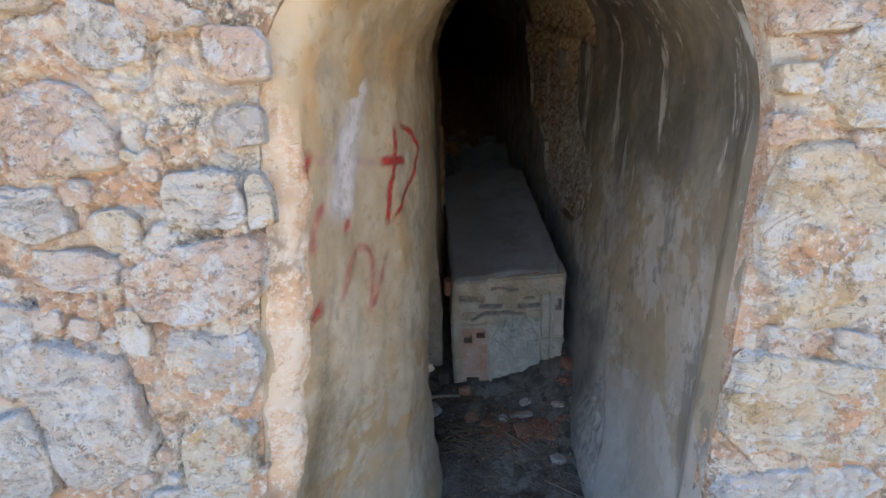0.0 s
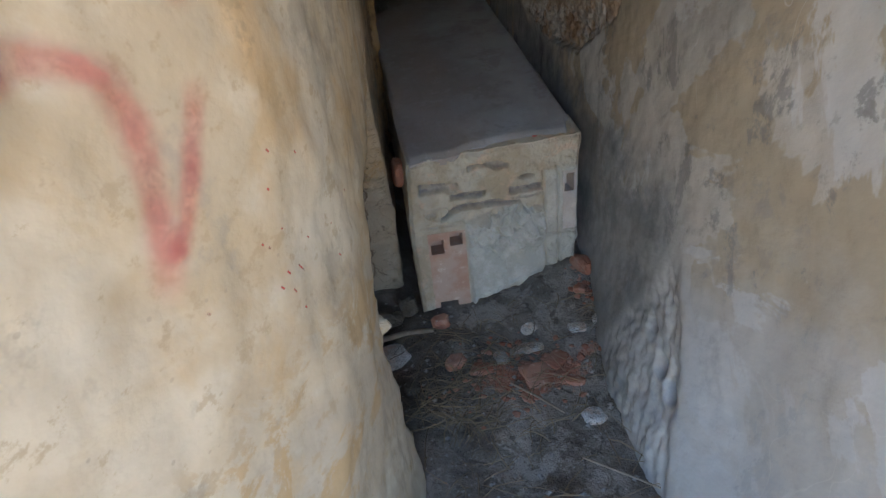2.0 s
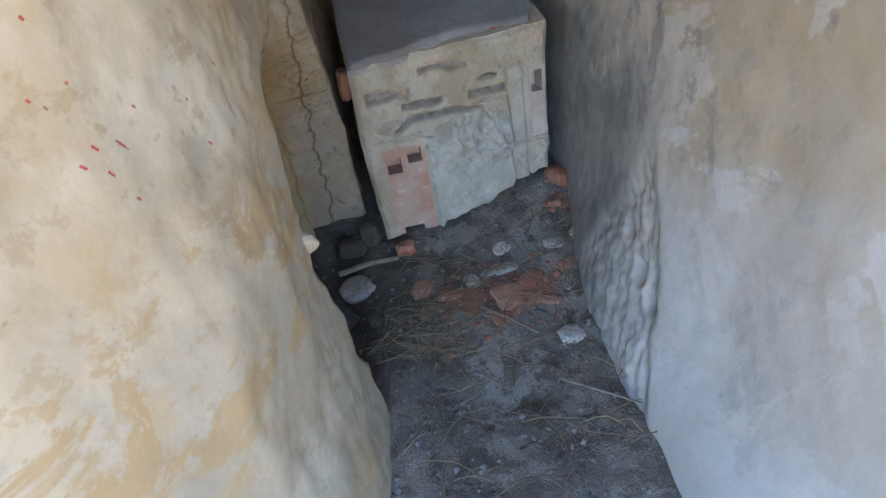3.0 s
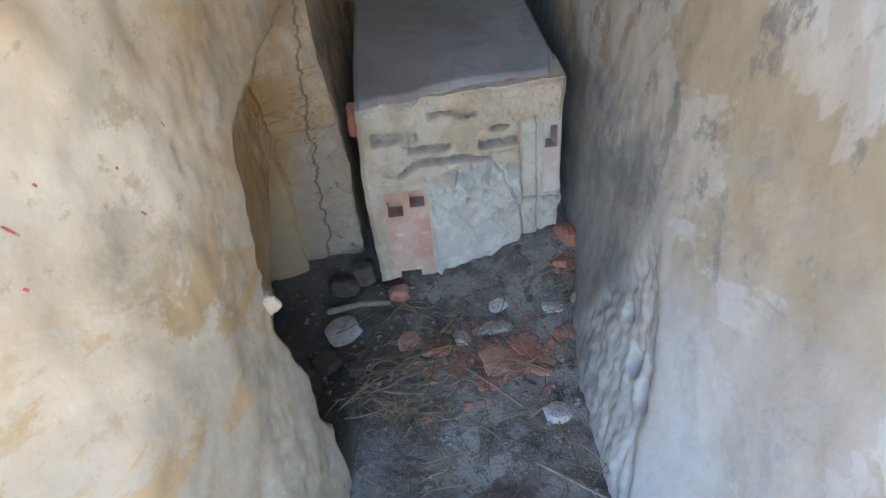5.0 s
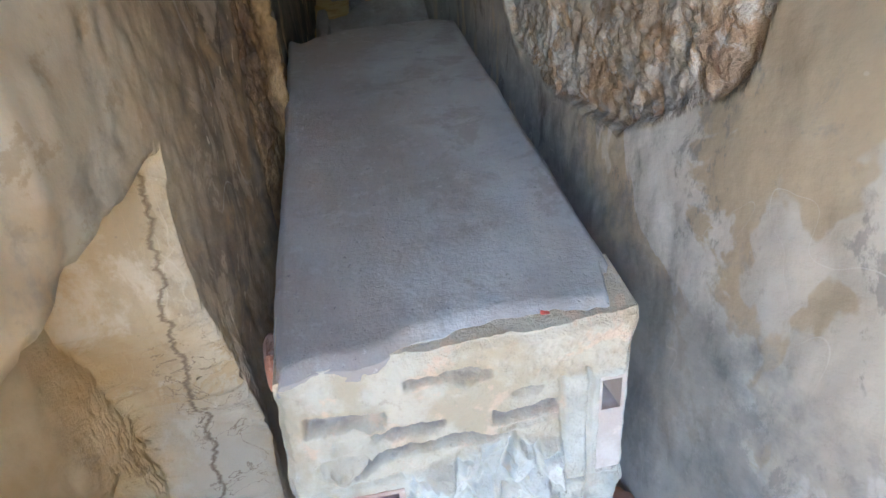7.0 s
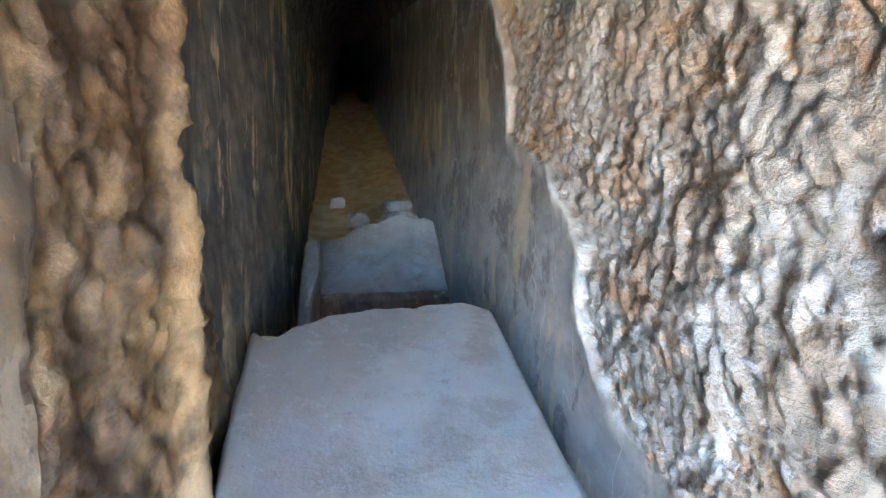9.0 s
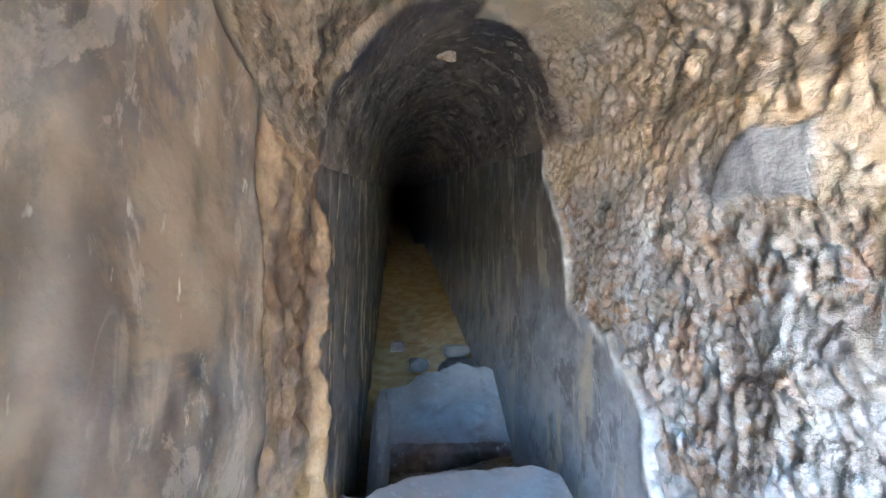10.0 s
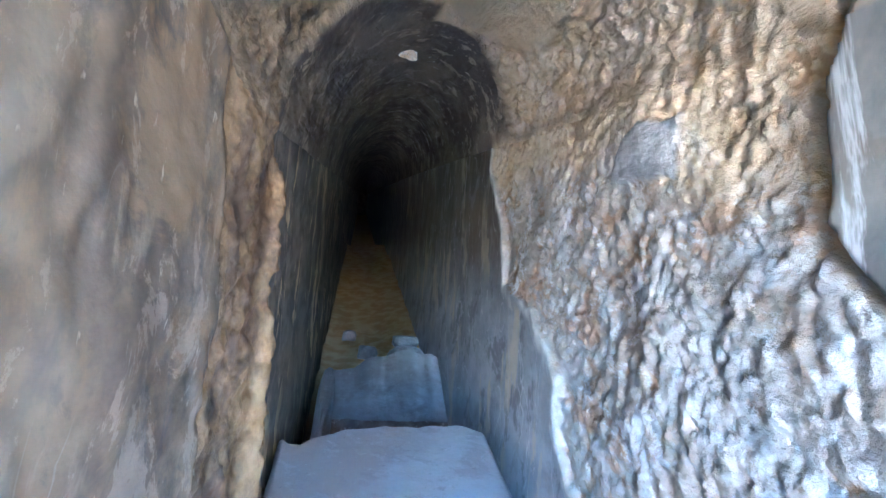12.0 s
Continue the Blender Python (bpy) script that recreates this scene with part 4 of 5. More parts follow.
def front_relief(x, z):
    zero = x * 0
    wx, wz = x + 0.03 * fbm(x, z, zero, 8, 3, 101), z + 0.03 * fbm(x, z, zero + 3, 8, 3, 102)
    f1, f2, own = cells(wx * 13, wz * 15, 103)
    g1, g2, gown = cells(wx * 34, wz * 40, 113)
    h1, h2, hown = cells(wx * 80, wz * 84, 123)
    bits = 0.013 * smooth(0.0, 0.12, f2 - f1) * own + 0.010 * smooth(0.0, 0.2, g2 - g1) * gown + 0.004 * smooth(0.0, 0.3, h2 - h1) * hown
    joint = zero
    for sx, sz, w, h, turn, kind in LEFT_STONES + RIGHT_STONES:
        c, n = math.cos(radians(turn)), math.sin(radians(turn))
        a, b = (x - sx) * c + (z - sz) * n, (z - sz) * c - (x - sx) * n
        rad = (np.abs(2 * a / w) ** 5 + np.abs(2 * b / h) ** 5) ** 0.2
        joint = np.maximum(joint, np.exp(-((rad - 1.06) * min(w, h) / 2 / 0.009) ** 2))
    open_joint = joint * smooth(-0.25, 0.2, fbm(x, z, zero, 7, 3, 108))
    return bits + 0.016 * fbm(x, z, zero, 6, 5, 104) + 0.010 * fbm(x, z, zero, 40, 4, 107, 0.62) - 0.014 * open_joint


def build_front():
    zs = columns((-0.25, 0.6, 0.03), (0.6, 1.75, 0.0042), (1.75, 3.1, 0.05))
    root = tagged(new("wall_front"), "rosy rubble stone wall around an arched mouth", "wall", kind="structure")
    for side in (-1, 1):
        k = np.concatenate([np.linspace(0, 0.23, 140)[:-1], np.linspace(0.23, 1, 30)])[None, :]
        edge = mouth_edge(zs, side)[:, None]
        X = edge + side * k * 2.6
        Z = np.repeat(zs[:, None], k.shape[1], 1)
        wear = smooth(0.0, 0.035, np.abs(X - edge))
        Y = MOUTH - 0.032 - front_relief(X, Z) * wear + 0.02 * (1 - wear)
        front = np.stack([X, Y, Z], -1)
        back = front.copy()
        back[..., 1] = MOUTH + 0.03 + 0.5 * smooth(0.12, 0.3, np.abs(X - edge))
        part("masonry", grid_solid("masonry", front, back, MORTAR), root, "rosy lime mortar packed with small rubble")
    return root


FRONT = build_front()


def stone_mesh(w, h, d, seed, material, corners=6.0, rings=9, spokes=30, rough=1.0):
    """A hewn field stone set in a wall: an uneven blunt face with a chipped outline on a tapering body; x across, z up, face towards -y."""
    rnd = random.Random(seed)
    ph = [rnd.uniform(0, 6.28) for _ in range(4)]
    cut = [(rnd.uniform(0, 6.28), rnd.uniform(0.80, 1.0)) for _ in range(5)]
    f, a = np.meshgrid(np.linspace(0, 1, rings + 1), np.linspace(0, 2 * math.pi, spokes, endpoint=False), indexing="ij")
    f, a = f.ravel(), a.ravel()
    ca, sa = np.cos(a), np.sin(a)
    q = (np.abs(ca) ** corners + np.abs(sa) ** corners) ** (-1 / corners)
    # knocked-off corners
    for turn, reach in cut:
        facing = np.maximum(0.05, np.cos(a - turn))
        q = np.minimum(q, (reach + 0.12) / facing)
    q = q * (1 + 0.03 * np.sin(2 * a + ph[0]) + 0.04 * np.sin(3 * a + ph[1]) + 0.03 * np.sin(5 * a + ph[2]) + 0.05 * fbm(ca * 2, sa * 2, ca * 0 + seed, 2.4, 3, seed + 6))
    rad = np.minimum(1.0, f * 1.12) * (1.0 + 0.06 * np.maximum(0.0, f - 0.9) / 0.1)
    x, z = ca * q * rad * w / 2, sa * q * rad * h / 2
    zero = x * 0
    drop = smooth(0.86, 1.0, f + 0.05 * fbm(x, z, zero + seed, 30, 3, seed + 8))
    relief = fbm(x, z, zero + seed, 12, 5, seed, 0.6) * 0.020 + fbm(x, z, zero, 55, 4, seed + 9, 0.65) * 0.006
    f1, f2, own = cells(x * 10 + seed, z * 13, seed)
    g1, g2, gown = cells(x * 28 + seed, z * 32, seed + 4)
    relief = relief + (own - 0.5) * 0.014 * smooth(0.0, 0.12, f2 - f1) + (gown - 0.5) * 0.006
    relief = relief * min(1.0, w / 0.12) * rough
    y = -d * (1 - drop) - relief * (1 - drop) + 0.020 * drop
    faces = []
    for r in range(rings):
        for k in range(spokes):
            p, n = r * spokes + k, r * spokes + (k + 1) % spokes
            faces.append((p, n, n + spokes, p + spokes))
    return mesh_of("stone", np.stack([x, y, z], 1), faces, material, flat=False)


def wall_stone(x, z, w, h, turn, kind, seed, d=0.022, corners=5.0, rings=22, spokes=64):
    ob = part("stone", stone_mesh(w, h, d, seed, STONES[kind], corners, rings, spokes), FRONT)
    ob.matrix_basis = pose(x, MOUTH - 0.047, z, 0, -turn, 0)
    return ob


for i, (x, z, w, h, turn, kind) in enumerate(LEFT_STONES):
    wall_stone(x, z, w, h, turn, kind, 200 + i, 0.003 + 0.003 * (i % 4), 7.0, 34, 96)
for i, (x, z, w, h, turn, kind) in enumerate(RIGHT_STONES):
    wall_stone(x, z, w, h, turn, kind, 300 + i, 0.005 + 0.003 * (i % 3), 6.0, 38, 110)

# a pale stone left in the crown of the vault
chip = part("stone", stone_mesh(0.07, 0.05, 0.012, 820, STONES[2], 3.0, 6, 20), bpy.data.objects["ceiling"])
chip.matrix_basis = pose(0.37, 4.50, 2.572, -80, 0, 20)

# small rubble packed between them
random.seed(9)
packed = [(x, z, w, h) for x, z, w, h, _, _ in LEFT_STONES + RIGHT_STONES]
made = 0
for _ in range(2500):
    side = random.random() < 0.7
    x = random.uniform(-0.88, -0.30) if side else random.uniform(0.60, 1.0)
    z, w = random.uniform(0.55, 1.78), random.choice((0.022, 0.03, 0.04, 0.05, 0.065))
    h = w * random.uniform(0.55, 0.95)
    if made >= 80 or any(((x - a) / (b + w)) ** 2 + ((z - c) / (d + h)) ** 2 < 0.21 for a, c, b, d in packed):
        continue
    packed.append((x, z, w, h))
    wall_stone(x, z, w, h, random.uniform(-25, 25), random.choice((0, 0, 0, 1, 2)), 700 + made, random.uniform(-0.004, 0.006), random.uniform(3, 7), 8, 24)
    made += 1

# ground before the mouth
def build_ground():
    r = np.concatenate([[0.0], np.geomspace(0.3, 3000, 60)])
    a = np.linspace(0, 2 * math.pi, 73)[:-1]
    verts = [(0.2, 0.0, -0.1)]
    for q in r[1:]:
        for t in a:
            x, y = 0.2 + q * math.cos(t), q * math.sin(t)
            verts.append((x, y, -0.1 + (0.02 * math.sin(3 * x) * math.sin(2.3 * y) if q < 30 else 0.0)))
    n = len(a)
    faces = [(0, 1 + i, 1 + (i + 1) % n) for i in range(n)]
    for k in range(len(r) - 2):
        o = 1 + k * n
        faces += [(o + i, o + n + i, o + n + (i + 1) % n, o + (i + 1) % n) for i in range(n)]
    tagged(new("ground", mesh_of("ground", verts, faces, EARTH)), "dry pale earth in front of the wall", "ground", kind="structure")


build_ground()

# ---- fallen slab of hollow brick and concrete ----
SLAB_FRONT, SLAB_RISE = 2.65, 0.283


def slab_point(u, v, w):
    """Slab place to world: u across, v along the slope, w up."""
    return (0.083 + u - 0.028 * v + 0.085 * u * v, SLAB_FRONT + v, 0.13 + w + SLAB_RISE * v - 0.035 * u * v)


def slab_left(w):
    return np.interp(w, [0.0, 0.2, 0.33, 0.55], [-0.005, -0.012, -0.016, 0.0])


def slab_bottom(u):
    return np.interp(u, [0.0, 0.19, 0.21, 0.35, 0.45, 0.56], [0.02, 0.03, 0.05, 0.085, 0.13, 0.15])


def box_mask(u, w, u0, u1, w0, w1, soft=0.006):
    return smooth(-soft, soft, np.minimum(np.minimum(u - u0, u1 - u), np.minimum(w - w0, w1 - w)))


def build_slab():
    root = thing("fallen_slab", None, "long broken slab of hollow brick and concrete with grey cement top on the dirt floor", "rubble slab")
    # broken front face
    n, m = 230, 210
    U0, K = np.meshgrid(np.linspace(0, 1, n), np.linspace(0, 1, m), indexing="ij")
    zero = U0 * 0
    top = 0.566 + 0.030 * U0 + 0.008 * fbm(U0 * 6, zero, zero, 1, 3, 400)
    foot = slab_bottom(U0 * 0.56) + 0.008 * fbm(U0 * 9, zero, zero, 1, 4, 399)
    W = foot + K * (top - foot)
    L = slab_left(W) + 0.006 * fbm(zero, W, zero, 22, 4, 398)
    right = 0.548 + 0.03 * W + 0.008 * fbm(zero, W, zero, 12, 3, 401)
    U = L + U0 * (right - L)
    wu, ww = U + 0.006 * fbm(U, W, zero, 22, 4, 411), W + 0.006 * fbm(U, W, zero + 3, 22, 4, 412)
    deep = 0.013 * fbm(U, W * 1.5, zero, 9, 4, 402) + 0.005 * fbm(U, W, zero, 50, 4, 403, 0.62)
    # lime lump: ragged above, smoother towards its foot
    lump = box_mask(wu, ww, 0.170, 0.438, -0.1, 0.352 + 0.03 * smooth(0.2, 0.3, U) - 0.02 * smooth(0.35, 0.44, U), 0.010)
    ragged = lump * smooth(0.20, 0.30, W + 0.05 * fbm(U, W, zero, 9, 3, 413))
    b1, b2, bown = cells(wu * 19 + 0.6 * fbm(U, W, zero, 18, 4, 415), ww * 24 + 0.6 * fbm(W, U, zero, 18, 4, 416), 408)
    boss = smooth(0.0, 0.3, b2 - b1) * (bown - 0.3)
    deep = deep - lump * (0.010 + 0.010 * fbm(U, W, zero, 7, 4, 404)) - ragged * (0.030 * boss + 0.040 * fbm(U, W, zero, 13, 5, 405, 0.6)) - lump * 0.012 * boss
    burr = np.exp(-((U - 0.265) / 0.016) ** 2 - ((W - 0.352) / 0.016) ** 2) + np.exp(-((U - 0.315) / 0.035) ** 2 - ((W - 0.285 - 0.4 * (U - 0.3)) / 0.010) ** 2)
    deep = deep + 0.035 * burr * lump
    # smooth formed channels between the bricks
    def channel(pts, half):
        """A flat-bottomed trough along (u, w) points."""
        us, ws = [p[0] for p in pts], [p[1] for p in pts]
        line = np.interp(wu, us, ws)
        return smooth(half + 0.003, half - 0.003, np.abs(ww - line)) * smooth(us[0] - 0.006, us[0] + 0.004, wu) * smooth(us[-1] + 0.006, us[-1] - 0.004, wu)

    groove = channel([(0.032, 0.476), (0.10, 0.483), (0.15, 0.482)], 0.015 - 0.05 * np.clip(U - 0.06, 0, 0.1))
    groove = groove + channel([(0.128, 0.443), (0.24, 0.441)], 0.012) + channel([(0.325, 0.440), (0.436, 0.437)], 0.012)
    groove = groove + channel([(0.09, 0.374), (0.15, 0.402), (0.20, 0.403), (0.30, 0.400), (0.36, 0.392)], 0.011 - 0.02 * np.clip(U - 0.2, 0, 0.2))
    groove = groove + 0.8 * channel([(0.19, 0.530), (0.25, 0.537), (0.325, 0.525)], 0.009 + 0.01 * fbm(U, W, zero, 25, 3, 417))
    groove = np.clip(groove, 0, 1)
    deep = deep + groove * 0.026
    ledge = channel([(0.02, 0.345), (0.10, 0.349), (0.165, 0.352)], 0.006) + channel([(0.335, 0.415), (0.436, 0.414)], 0.005)
    deep = deep + 0.008 * ledge
    knob = np.exp(-(((U - 0.078) / 0.036) ** 2 + ((W - 0.392) / 0.019) ** 2) ** 2) + np.exp(-(((U - 0.136) / 0.024) ** 2 + ((W - 0.466) / 0.016) ** 2) ** 2)
    deep = deep - knob * (0.012 + 0.02 * fbm(U, W, zero, 40, 4, 407))
    ring = np.exp(-((((U - 0.078) / 0.04) ** 2 + ((W - 0.392) / 0.022) ** 2 - 1.1) / 0.18) ** 2)
    deep = deep + 0.010 * ring
    seam = np.exp(-((wu - 0.442) / 0.004) ** 2) * (W < 0.49) + np.exp(-((wu - 0.490) / 0.004) ** 2) * (W < 0.50) + np.exp(-((ww - 0.262) / 0.004) ** 2) * (U > 0.44)
    deep = deep + 0.012 * seam + 0.008 * (U > 0.445) * smooth(0.27, 0.25, W) * fbm(U, W, zero, 30, 4, 418)
    vent = np.exp(-(((U - 0.383) / 0.024) ** 2 + ((ww - 0.478) / 0.008) ** 2) ** 3)
    deep = deep + 0.05 * vent
    # beds in which the bricks sit, flush with the face
    near_brick = np.clip(box_mask(U, W, 0.026, 0.176, -0.1, 0.338, 0.008) + box_mask(U, W, 0.494, 0.575, 0.262, 0.488, 0.006), 0, 1)
    deep = deep * (1 - 0.85 * near_brick) + 0.003 * near_brick * fbm(U, W, zero, 45, 4, 419)
    pocket = box_mask(U, W, 0.042, 0.162, -0.1, 0.318, 0.002) + box_mask(U, W, 0.507, 0.55, 0.272, 0.478, 0.002)
    deep = deep + 0.10 * np.clip(pocket, 0, 1)
    edge = np.minimum(np.minimum(U0, 1 - U0) * 0.56, np.minimum(K, 1 - K) * 0.5)
    deep = deep + 0.012 * smooth(0.014, 0.0, edge)
    P = np.stack(slab_point(U, deep, W), -1)
    back = np.stack(slab_point(U, deep * 0 + 0.14, W), -1)
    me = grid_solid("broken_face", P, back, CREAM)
    # groove grey also darkens the hollows of vent and burr in the colour
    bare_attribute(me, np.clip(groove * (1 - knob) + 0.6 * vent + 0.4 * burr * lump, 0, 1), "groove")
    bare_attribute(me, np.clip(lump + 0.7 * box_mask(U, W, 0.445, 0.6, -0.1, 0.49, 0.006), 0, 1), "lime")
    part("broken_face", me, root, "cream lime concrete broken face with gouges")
    # body
    n, m = 60, 24
    V2, U2 = np.meshgrid(columns((0.1, 1.55, 0.025)), np.linspace(0, 1, m), indexing="ij")
    z2 = U2 * 0
    length = 1.44 + 0.10 * U2 - 0.09 * smooth(0.86, 1.0, U2) + 0.03 * fbm(U2 * 5, z2, z2, 1, 3, 410)
    V2 = 0.1 + (V2 - 0.1) / 1.45 * (length - 0.1)
    low = np.stack(slab_point(0.012 + U2 * 0.538, V2, 0.05 + 0.04 * U2 + z2), -1)
    high = np.stack(slab_point(0.006 + U2 * 0.550, V2, 0.550 + 0.028 * U2), -1)
    me = grid_solid("body", high, low, CREAM)
    bare_attribute(me, z2, "groove")
    bare_attribute(me, z2, "lime")
    part("body", me, root, "rough concrete and brick body")
    # cement coat with a worn, wavy front edge
    vs = columns((0.0, 0.12, 0.006), (0.12, 1.0, 0.03))
    us = np.linspace(0, 1, 90)
    T, U3 = np.meshgrid(vs, us, indexing="ij")
    z3 = U3 * 0
    start = 0.008 + 0.026 * smooth(0.22, 0.42, U3) + 0.012 * fbm(U3 * 9, z3, z3, 1, 5, 421) - 0.012 * smooth(0.62, 0.85, U3) + 0.07 * smooth(0.93, 0.97, U3)
    rear = 1.455 + 0.10 * U3 - 0.09 * smooth(0.86, 1.0, U3) + 0.035 * fbm(U3 * 6, z3, z3, 1, 4, 422) - 0.05 * np.exp(-((U3 - 0.08) / 0.06) ** 2)
    V3 = start + T * (rear - start)
    side = 0.008 * fbm(V3, U3 * 2, z3, 9, 4, 423)
    Uw = 0.0 + U3 * 0.562 + side * (np.abs(U3 - 0.5) > 0.49)
    lift = 0.004 * fbm(Uw, V3, z3, 5, 4, 424) - 0.014 * smooth(0.012, 0.0, np.minimum(U3, 1 - U3) * 0.56) - 0.012 * smooth(0.02, 0.0, V3 - start)
    upper = np.stack(slab_point(Uw, V3, 0.578 + 0.030 * U3 + lift), -1)
    under = np.stack(slab_point(Uw, V3, 0.546 + 0.030 * U3 + z3), -1)
    part("cement_coat", grid_solid("cement_coat", upper, under, CEMENT), root, "smooth grey cement coat with a chipped edge")
    # hollow bricks
    def hollow(w, h, deep, holes, clay):
        """A hollow brick: its face cut by rectangular flues; holes as (x0, x1, z0, z1)."""
        xs = sorted({0.0, w, *[q for hole in holes for q in hole[:2]]})
        zs = sorted({0.0, h, *[q for hole in holes for q in hole[2:]]})
        bm = bmesh.new()
        for i in range(len(xs) - 1):
            for j in range(len(zs) - 1):
                cx, cz = (xs[i] + xs[i + 1]) / 2, (zs[j] + zs[j + 1]) / 2
                if any(a < cx < b and c < cz < d for a, b, c, d in holes):
                    depth0 = deep * 0.8
                else:
                    depth0 = 0.0
                q = [bm.verts.new((x, y, z)) for y in (depth0, deep) for x, z in ((xs[i], zs[j]), (xs[i + 1], zs[j]), (xs[i + 1], zs[j + 1]), (xs[i], zs[j + 1]))]
                for f in ((0, 1, 2, 3), (7, 6, 5, 4), (0, 4, 5, 1), (1, 5, 6, 2), (2, 6, 7, 3), (3, 7, 4, 0)):
                    bm.faces.new([q[k] for k in f])
        bmesh.ops.remove_doubles(bm, verts=bm.verts, dist=1e-5)
        bmesh.ops.recalc_face_normals(bm, faces=bm.faces)
        me = bpy.data.meshes.new("hollow_brick")
        bm.to_mesh(me)
        bm.free()
        me.materials.append(clay)
        return me

    a = part("hollow_brick", hollow(0.128, 0.288, 0.09, [(0.008, 0.053, 0.212, 0.262), (0.074, 0.118, 0.236, 0.280), (0.02, 0.085, 0.0, 0.022)], CLAY_PALE), root, "pale red hollow brick with open flues")
    a.location = slab_point(0.037, -0.002, 0.037)
    b = part("hollow_brick", hollow(0.048, 0.212, 0.09, [(0.008, 0.042, 0.136, 0.198)], CLAY_LIMED), root, "pale hollow brick with an open flue")
    b.location = slab_point(0.503, 0.006, 0.270)
    spot = chunk_mesh("paint_spot", 0.022, 0.014, 0.004, 450, RED_DAUB, 0.2)
    part("paint_spot", spot, root, "red paint spot").matrix_basis = pose(*slab_point(0.425, 0.04, 0.586), 16, 0, 0)
    return root


RED_DAUB = clay_mat("red_daub", (0.40, 0.05, 0.04), (0.45, 0.08, 0.06))


# ---- loose rubble ----
def chunk_mesh(name, w, l, h, seed, material, rough=0.12, flat_top=False):
    """A broken piece of masonry: a blocky lump with chipped corners, standing on z = 0."""
    bm = bmesh.new()
    bmesh.ops.create_cube(bm, size=1.0)
    bmesh.ops.subdivide_edges(bm, edges=bm.edges[:], cuts=5, use_grid_fill=True)
    v = np.array([q.co[:] for q in bm.verts])
    r = np.linalg.norm(v, axis=1)
    v = v * (1 - 0.25 * smooth(0.6, 0.87, r))[:, None]
    k = fbm(v[:, 0], v[:, 1], v[:, 2], 2.2, 3, seed) * rough * 1.6 + fbm(v[:, 0], v[:, 1], v[:, 2], 7, 3, seed + 5) * rough * 0.5
    v = v * (1 + k)[:, None]
    if flat_top:
        v[:, 2] = np.minimum(v[:, 2], 0.36)
    v = v * np.array([w, l, h])
    v[:, 2] -= v[:, 2].min()
    for q, p in zip(bm.verts, v):
        q.co = p
    me = bpy.data.meshes.new(name)
    bm.to_mesh(me)
    bm.free()
    me.polygons.foreach_set("use_smooth", [False] * len(me.polygons))
    me.materials.append(material)
    return me


build_slab()


def rest(ob, x, y, turn=0, tilt=0, lean=0, sink=0.01):
    z = float(floor_surface(np.array([x]), np.array([y]))[0])
    ob.matrix_world = pose(x, y, z - sink, tilt, lean, turn)
    return ob


BROWN_CORE = clay_mat("brown_core", (0.17, 0.12, 0.095), (0.25, 0.19, 0.15))


def build_second_slab():
    """A second broken piece farther up the passage: a tilted thick plate with a chipped crest."""
    n, m = 60, 50
    K, U = np.meshgrid(np.linspace(0, 1, m), np.linspace(0, 1, n), indexing="ij")
    zero = U * 0
    crest = 0.37 + 0.12 * smooth(0.0, 0.7, U) - 0.03 * smooth(0.88, 1.0, U) + 0.02 * fbm(U * 6, zero, zero, 1, 3, 430)
    # the face climbs steeply, rolls over its lower edge, then leans back
    yy = np.interp(K, [0, 0.25, 0.36, 1.0], [0.03, 0.0, 0.03, 0.42])
    zz = np.where(K < 0.36, np.interp(K, [0, 0.25, 0.36], [0.0, 0.13, 0.17]), 0.17 + (K - 0.36) / 0.64 * (crest - 0.17))
    bump = 0.014 * fbm(U, K, zero, 6, 4, 431) + 0.005 * fbm(U, K, zero, 22, 3, 432)
    x = 0.14 + 0.615 * U + 0.01 * fbm(zero, K, zero, 6, 3, 433) * (2 * U - 1)
    base = 0.80
    front = np.stack([x, 5.17 + yy + bump, base + zz + bump * 0.5], -1)
    back = np.stack([x, 5.17 + yy + 0.17 + 0 * zz, base + zz - 0.10 - 0.05 * K], -1)
    root = thing("concrete_chunk", None, "broken grey concrete plate leaning across the passage floor", "rubble slab")
    cut = int(m * 0.34)
    part("plate", grid_solid("plate", front[cut:], back[cut:], CEMENT), root, "smooth grey cement plate")
    part("broken_edge", grid_solid("broken_edge", front[: cut + 1], back[: cut + 1], BROWN_CORE), root, "brown broken lower edge")
    plate = chunk_mesh("concrete_plate", 0.075, 0.75, 0.52, 440, CEMENT, 0.03)
    ob = thing("concrete_plate", plate, "thin grey slab on edge against the passage wall", "rubble slab")
    rest(ob, 0.105, 5.0, 2, 14, 4, 0.14)


build_second_slab()

# brick and stone scraps on the dirt: across, along, width, length, height, turn
BRICK_SCRAPS = [
    (0.15, 2.43, 0.065, 0.05, 0.03, 20), (0.23, 2.38, 0.075, 0.05, 0.022, -15), (0.40, 2.32, 0.12, 0.085, 0.022, 10),
    (0.47, 2.37, 0.085, 0.06, 0.02, 40), (0.49, 2.27, 0.06, 0.04, 0.018, -30), (0.13, 2.60, 0.06, 0.05, 0.04, 5),
    (0.67, 2.68, 0.05, 0.10, 0.05, 10), (0.64, 2.60, 0.055, 0.045, 0.025, 50), (0.35, 2.25, 0.06, 0.04, 0.016, 0),
]
for i, (x, y, w, l, h, turn) in enumerate(BRICK_SCRAPS):
    ob = thing("brick_fragment", chunk_mesh("brick_fragment", w, l, h, 500 + i, CLAY_RED, 0.16), "crumbled red brick fragment on the dirt floor", "brick fragment", "brick scraps on the floor")
    rest(ob, x, y, turn, random.uniform(-12, 12), random.uniform(-12, 12), 0.008)
